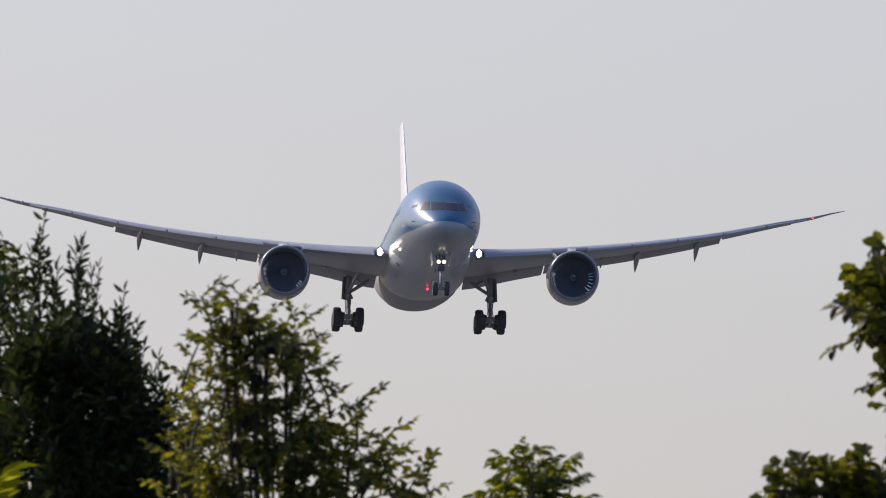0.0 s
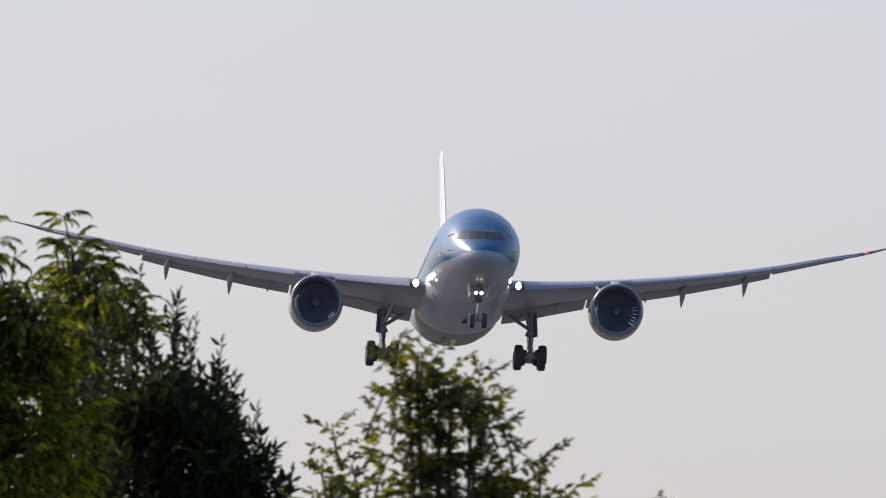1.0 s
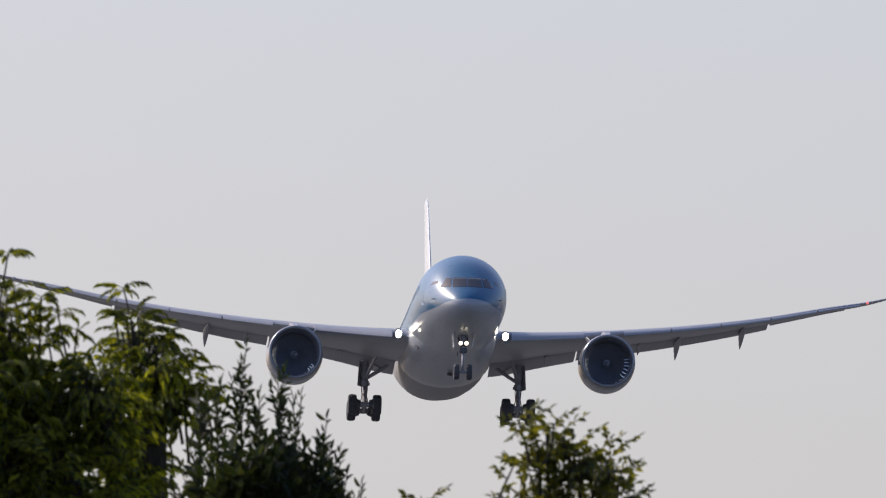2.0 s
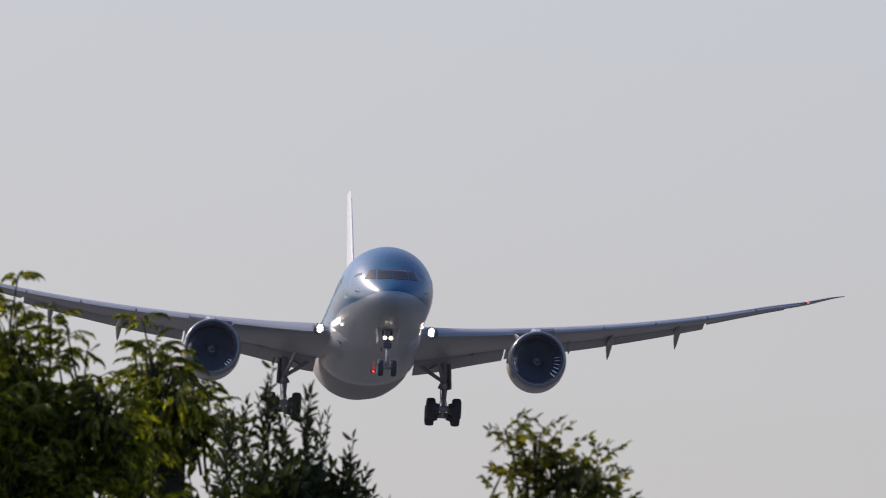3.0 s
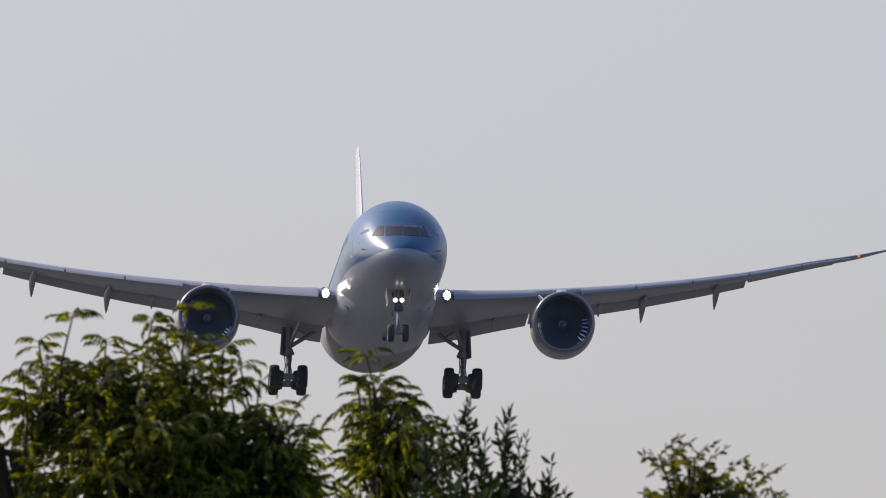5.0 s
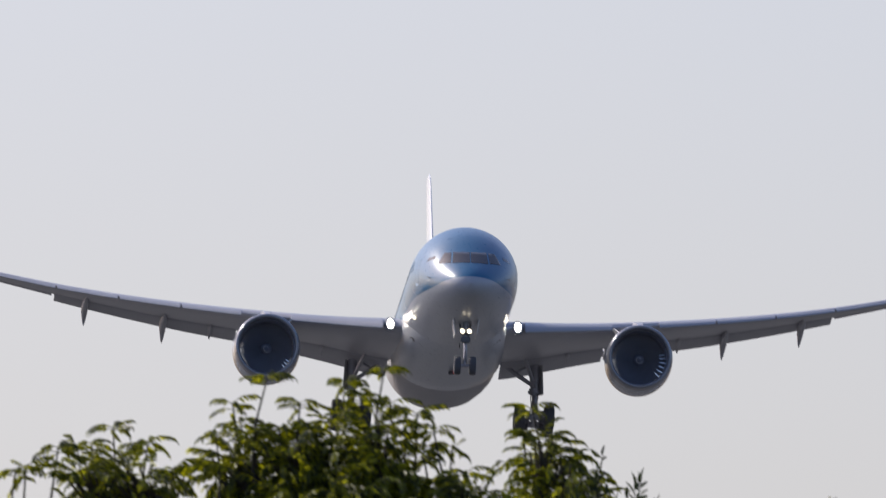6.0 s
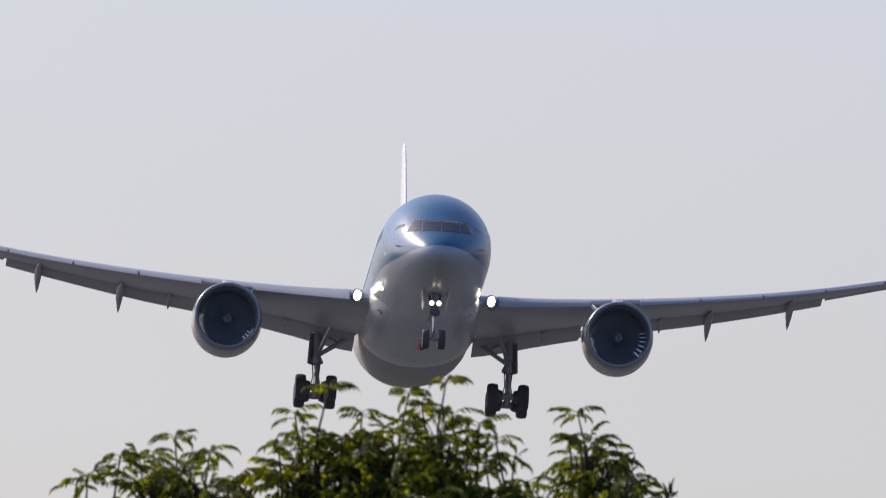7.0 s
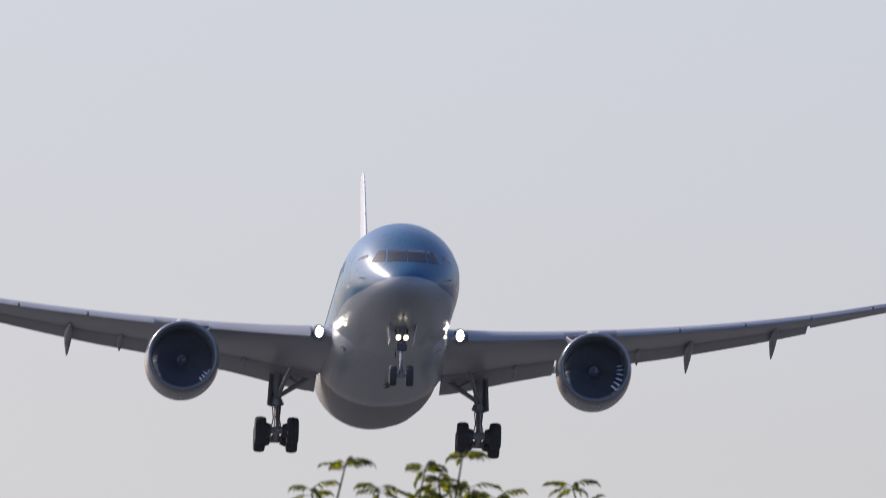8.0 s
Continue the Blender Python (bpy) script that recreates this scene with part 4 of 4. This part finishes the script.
birch_tree = tree("birch_tree", "slender birch with small yellowing leaves on loose twigs", "birch", M_LEAF_BIRCH, 0.80, 92.0, [
    (-0.09, 8.35, 0.02, 0.03, 18), (-0.03, 8.29, 0.03, 0.04, 37), (0.07, 8.27, 0.02, 0.04, 33), (-0.20, 8.40, 0.02, 0.02, 6), (-0.23, 8.26, 0.02, 0.02, 6), (-0.18, 8.23, 0.02, 0.02, 10), (-0.04, 8.16, 0.10, 0.04, 75), (0.09, 8.14, 0.03, 0.04, 36), (-0.09, 8.04, 0.14, 0.04, 110), (0.11, 8.00, 0.05, 0.05, 63), (-0.11, 7.92, 0.16, 0.05, 141), (0.09, 7.87, 0.09, 0.05, 90), (-0.16, 7.79, 0.13, 0.05, 119), (0.07, 7.75, 0.13, 0.04, 92), (0.21, 7.85, 0.02, 0.05, 28), (0.37, 7.88, 0.02, 0.03, 19), (0.32, 7.81, 0.02, 0.03, 15), (0.47, 7.77, 0.02, 0.03, 15), (-0.07, 7.64, 0.26, 0.07, 249), (0.25, 7.66, 0.08, 0.06, 88)], [
    (-0.24, 8.45, 4), (-0.20, 8.44, 5), (-0.12, 8.44, 7), (-0.09, 8.42, 6), (0.08, 8.35, 7), (0.03, 8.35, 6), (0.11, 8.28, 6), (-0.25, 8.30, 4), (-0.21, 8.32, 5), (0.16, 8.09, 5), (0.28, 8.08, 7), (0.24, 8.01, 6), (0.38, 7.97, 8), (0.40, 7.91, 6), (0.33, 7.90, 5), (0.50, 7.86, 7), (0.46, 7.80, 6), (0.15, 8.19, 6), (-0.04, 8.37, 6), (0.30, 7.88, 6), (-0.16, 8.19, 6), (-0.23, 8.09, 6)],
    (4.2, 1.2, 2.6), 7, 0.25, 0.44, 200)
young_birch = tree("young_birch", "young birch half hidden behind darker crowns", "birch", M_LEAF_BIRCH, 0.56, 98.0, [
    (0.01, 8.41, 0.05, 0.08, 30), (-0.02, 8.25, 0.08, 0.10, 60), (0.06, 8.19, 0.08, 0.08, 60), (0.00, 8.02, 0.14, 0.10, 110)], [
    (0.01, 8.62, 7), (-0.03, 8.49, 6), (0.08, 8.49, 6), (-0.06, 8.35, 5), (0.11, 8.39, 6)],
    (4.0, 0.8, 2.4), 8, 0.50, 0.35, 50)
ash_sapling = tree("ash_sapling", "slim ash sapling, its leafy tip just in view", "ash", M_LEAF_ASH, 1.71, 94.0, [
    (0.00, 7.88, 0.09, 0.06, 40), (0.00, 7.70, 0.16, 0.10, 100)], [
    (-0.07, 8.02, 12), (0.01, 8.06, 15), (-0.03, 7.98, 14), (0.09, 8.01, 14), (0.14, 7.96, 12), (-0.14, 7.91, 12), (0.05, 7.96, 12)],
    (3.8, 0.7, 2.4), 11, 0.50, 1.30, 60)
alder_tree = tree("alder_tree", "alder with round bright leaves on spreading boughs", "alder", M_LEAF_ALDER, 3.13, 84.0, [
    (-0.54, 7.81, 0.04, 0.06, 26), (-0.45, 7.82, 0.05, 0.07, 34), (-0.57, 7.74, 0.05, 0.02, 14), (-0.43, 7.65, 0.04, 0.10, 40), (-0.52, 7.61, 0.04, 0.01, 10), (-0.45, 7.49, 0.03, 0.03, 12), (-0.23, 7.65, 0.12, 0.24, 180), (-0.89, 7.21, 0.04, 0.01, 4), (-0.80, 7.21, 0.05, 0.01, 6), (-0.72, 7.21, 0.07, 0.01, 14), (-0.59, 7.20, 0.07, 0.01, 20), (-0.44, 7.21, 0.09, 0.03, 44), (-0.19, 7.23, 0.16, 0.16, 180), (-0.63, 7.09, 0.16, 0.03, 40)], [
    (-0.61, 7.93, 3), (-0.55, 7.93, 3), (-0.50, 7.90, 3)],
    (4.2, 1.5, 2.6), 13, 0.30, 1.60, 220, True)


def flying_insect():
    """A bee-sized insect that crosses the view."""
    bee = part("flying_insect", loft([circle((x * 1.1, 0, 0), r * 1.1, "x", 10) for x, r in ((-0.0075, 0.0008), (-0.006, 0.0024), (-0.003, 0.0032), (0.0, 0.0026), (0.001, 0.0016), (0.003, 0.0028), (0.005, 0.0025), (0.0055, 0.0014), (0.007, 0.0018), (0.008, 0.0008))]), M_INSECT, None)
    tagged(bee, "small dark flying insect in mid air", "insect")
    for s in (-1, 1):
        bm = bmesh.new()
        top = [(0.003 + 0.0035 * math.cos(a) - 0.002, s * (0.006 + 0.005 * math.sin(a)), 0.003) for a in [2 * math.pi * i / 12 for i in range(12)]]
        loft([top, [(x, y, z - 0.0002) for x, y, z in top]], bm)
        part("insect_wing", bm, M_INSECT, bee, "short dark wing")
    return bee


M_INSECT = material("dark_insect_body", (0.03, 0.025, 0.02), 0.5, 0, 0.2, 300)
insect = flying_insect()


# ---------------------------------------------------------------- what moves
def motions():
    walk(plane, [
        (0.0, pose(26.60, 1873.5, 143.13, -1.97, 0.89, 2.31)),
        (0.5, pose(22.71, 1838.7, 141.21, -2.05, 1.63, 2.33)),
        (1.0, pose(18.98, 1803.8, 139.30, -2.12, 1.49, 2.39)),
        (1.5, pose(15.41, 1769.0, 137.39, -2.20, 1.39, 2.45)),
        (2.2, pose(10.69, 1720.3, 134.72, -2.30, 1.52, 2.51)),
        (2.8, pose(6.89, 1678.6, 132.37, -2.39, 2.04, 2.75)),
        (3.5, pose(2.75, 1629.9, 129.63, -2.49, 1.71, 2.83)),
        (4.0, pose(0.00, 1595.0, 127.71, -2.67, 1.39, 2.89)),
        (4.5, pose(-2.60, 1560.2, 125.79, -2.83, 0.72, 2.89)),
        (5.2, pose(-5.96, 1511.5, 123.23, -2.73, 0.90, 2.81)),
        (5.8, pose(-8.59, 1469.7, 120.94, -2.81, 1.28, 2.84)),
        (6.5, pose(-11.36, 1421.0, 118.26, -2.90, 2.33, 2.83)),
        (7.0, pose(-13.15, 1386.2, 116.34, -2.96, 2.65, 2.85)),
        (7.5, pose(-14.76, 1351.3, 114.43, -3.02, 2.38, 2.89)),
        (8.0, pose(-16.22, 1316.6, 112.52, -3.07, 1.44, 3.07)),
    ])
    # fans turn steadily, the beacon once in 1.43 s
    for fan in fans:
        base = fan.matrix_basis.copy()
        walk(fan, [(i / FPS, base @ Matrix.Rotation(radians(80.0 * i), 4, "Y")) for i in range(8 * FPS + 1)])
    b = beacon.matrix_basis.copy()
    walk(beacon, [(i * 0.1, b @ Matrix.Rotation(2 * math.pi * (i * 0.1 - 0.05) / 1.43, 4, "Z")) for i in range(81)])
    # the insect flies straight across
    walk(insect, [(0.0, pose(16.20, 60.0, 2.46, 0, 0, 180)), (3.5, pose(1.845, 60.0, 6.60, 0, 0, 180)), (4.0, pose(-0.155, 60.0, 7.20, 0, 0, 180)), (8.0, pose(-16.43, 60.0, 12.13, 0, 0, 180))])
    # the treetops lean in the wind
    walk(ash_tree, [(0.0, pose(-1.13, 100.0, 0.00, 0, 0.123, 0)), (1.0, pose(-1.13, 100.0, 0.02, 0, 0.000, 0)), (1.5, pose(-1.13, 100.0, 0.03, 0, -0.308, 0)), (1.7, pose(-1.13, 100.0, 0.03, 0, -0.370, 0)), (2.8, pose(-1.13, 100.0, 0.02, 0, -0.616, 0)), (3.5, pose(-1.13, 100.0, 0.01, 0, -0.739, 0)), (4.5, pose(-1.13, 100.0, -0.01, 0, -1.232, 0)), (4.7, pose(-1.13, 100.0, -0.01, 0, -1.232, 0)), (5.8, pose(-1.13, 100.0, 0.00, 0, -0.308, 0)), (6.5, pose(-1.13, 100.0, 0.00, 0, -0.123, 0)), (7.0, pose(-1.13, 100.0, 0.00, 0, 0.000, 0)), (7.5, pose(-1.13, 100.0, 0.00, 0, -0.246, 0)), (8.0, pose(-1.13, 100.0, 0.00, 0, -0.554, 0))])
    walk(slender_ash, [(0.0, pose(-0.35, 106.0, -0.06, 0, 0.250, 0)), (0.5, pose(-0.35, 106.0, -0.06, 0, 0.120, 0)), (1.0, pose(-0.35, 106.0, 0.00, 0, 0.058, 0)), (1.5, pose(-0.35, 106.0, 0.02, 0, -0.405, 0)), (1.7, pose(-0.35, 106.0, 0.02, 0, -0.463, 0)), (2.8, pose(-0.35, 106.0, -0.02, 0, -0.463, 0)), (3.5, pose(-0.35, 106.0, -0.05, 0, -0.347, 0)), (4.5, pose(-0.35, 106.0, -0.08, 0, 0.174, 0)), (4.7, pose(-0.35, 106.0, -0.08, 0, 0.174, 0)), (5.8, pose(-0.35, 106.0, -0.04, 0, 0.521, 0)), (6.5, pose(-0.35, 106.0, -0.02, 0, 0.405, 0)), (7.0, pose(-0.35, 106.0, -0.01, 0, 0.347, 0)), (7.5, pose(-0.35, 106.0, 0.00, 0, -0.289, 0)), (8.0, pose(-0.35, 106.0, 0.00, 0, -0.694, 0))])
    walk(willow_tree, [(0.0, pose(0.12, 104.0, 0, 0, 0.357, 0)), (0.5, pose(0.12, 104.0, 0, 0, 0.106, 0)), (1.0, pose(0.12, 104.0, 0, 0, -0.595, 0)), (1.5, pose(0.12, 104.0, 0, 0, -0.317, 0)), (1.7, pose(0.12, 104.0, 0, 0, -0.212, 0)), (2.8, pose(0.12, 104.0, 0, 0, 0.145, 0)), (3.5, pose(0.12, 104.0, 0, 0, 0.026, 0)), (4.7, pose(0.12, 104.0, 0, 0, 0.264, 0)), (5.8, pose(0.12, 104.0, 0, 0, -0.053, 0)), (6.5, pose(0.12, 104.0, 0, 0, -0.793, 0)), (8.0, pose(0.12, 104.0, 0, 0, -0.793, 0))])
    walk(birch_tree, [(0.0, pose(0.80, 92.0, 0.00, 0, 0.000, 0)), (0.5, pose(0.80, 92.0, 0.00, 0, 0.245, 0)), (1.0, pose(0.80, 92.0, 0.00, 0, 1.101, 0)), (1.5, pose(0.80, 92.0, 0.00, 0, 2.163, 0)), (1.8, pose(0.80, 92.0, 0.01, 0, 2.224, 0)), (2.8, pose(0.80, 92.0, 0.04, 0, 1.887, 0)), (3.0, pose(0.80, 92.0, 0.05, 0, 1.490, 0)), (3.5, pose(0.80, 92.0, 0.04, 0, 1.607, 0)), (4.5, pose(0.80, 92.0, 0.04, 0, 0.770, 0)), (5.8, pose(0.80, 92.0, 0.05, 0, 0.539, 0)), (8.0, pose(0.80, 92.0, 0.00, 0, 0.337, 0))])
    walk(alder_tree, [(t, pose(3.13, 84.0, 0, 0, lean, 0)) for t, lean in ((0.0, 0.33), (0.5, 0.0), (1.0, -0.1), (8.0, 0.0))])
    walk(young_birch, [(0.0, pose(0.56, 98.0, 0, 0, -0.131, 0)), (1.0, pose(0.56, 98.0, 0, 0, 0.000, 0)), (1.7, pose(0.56, 98.0, 0, 0, 0.288, 0)), (8.0, pose(0.56, 98.0, 0, 0, 0.262, 0))])


motions()
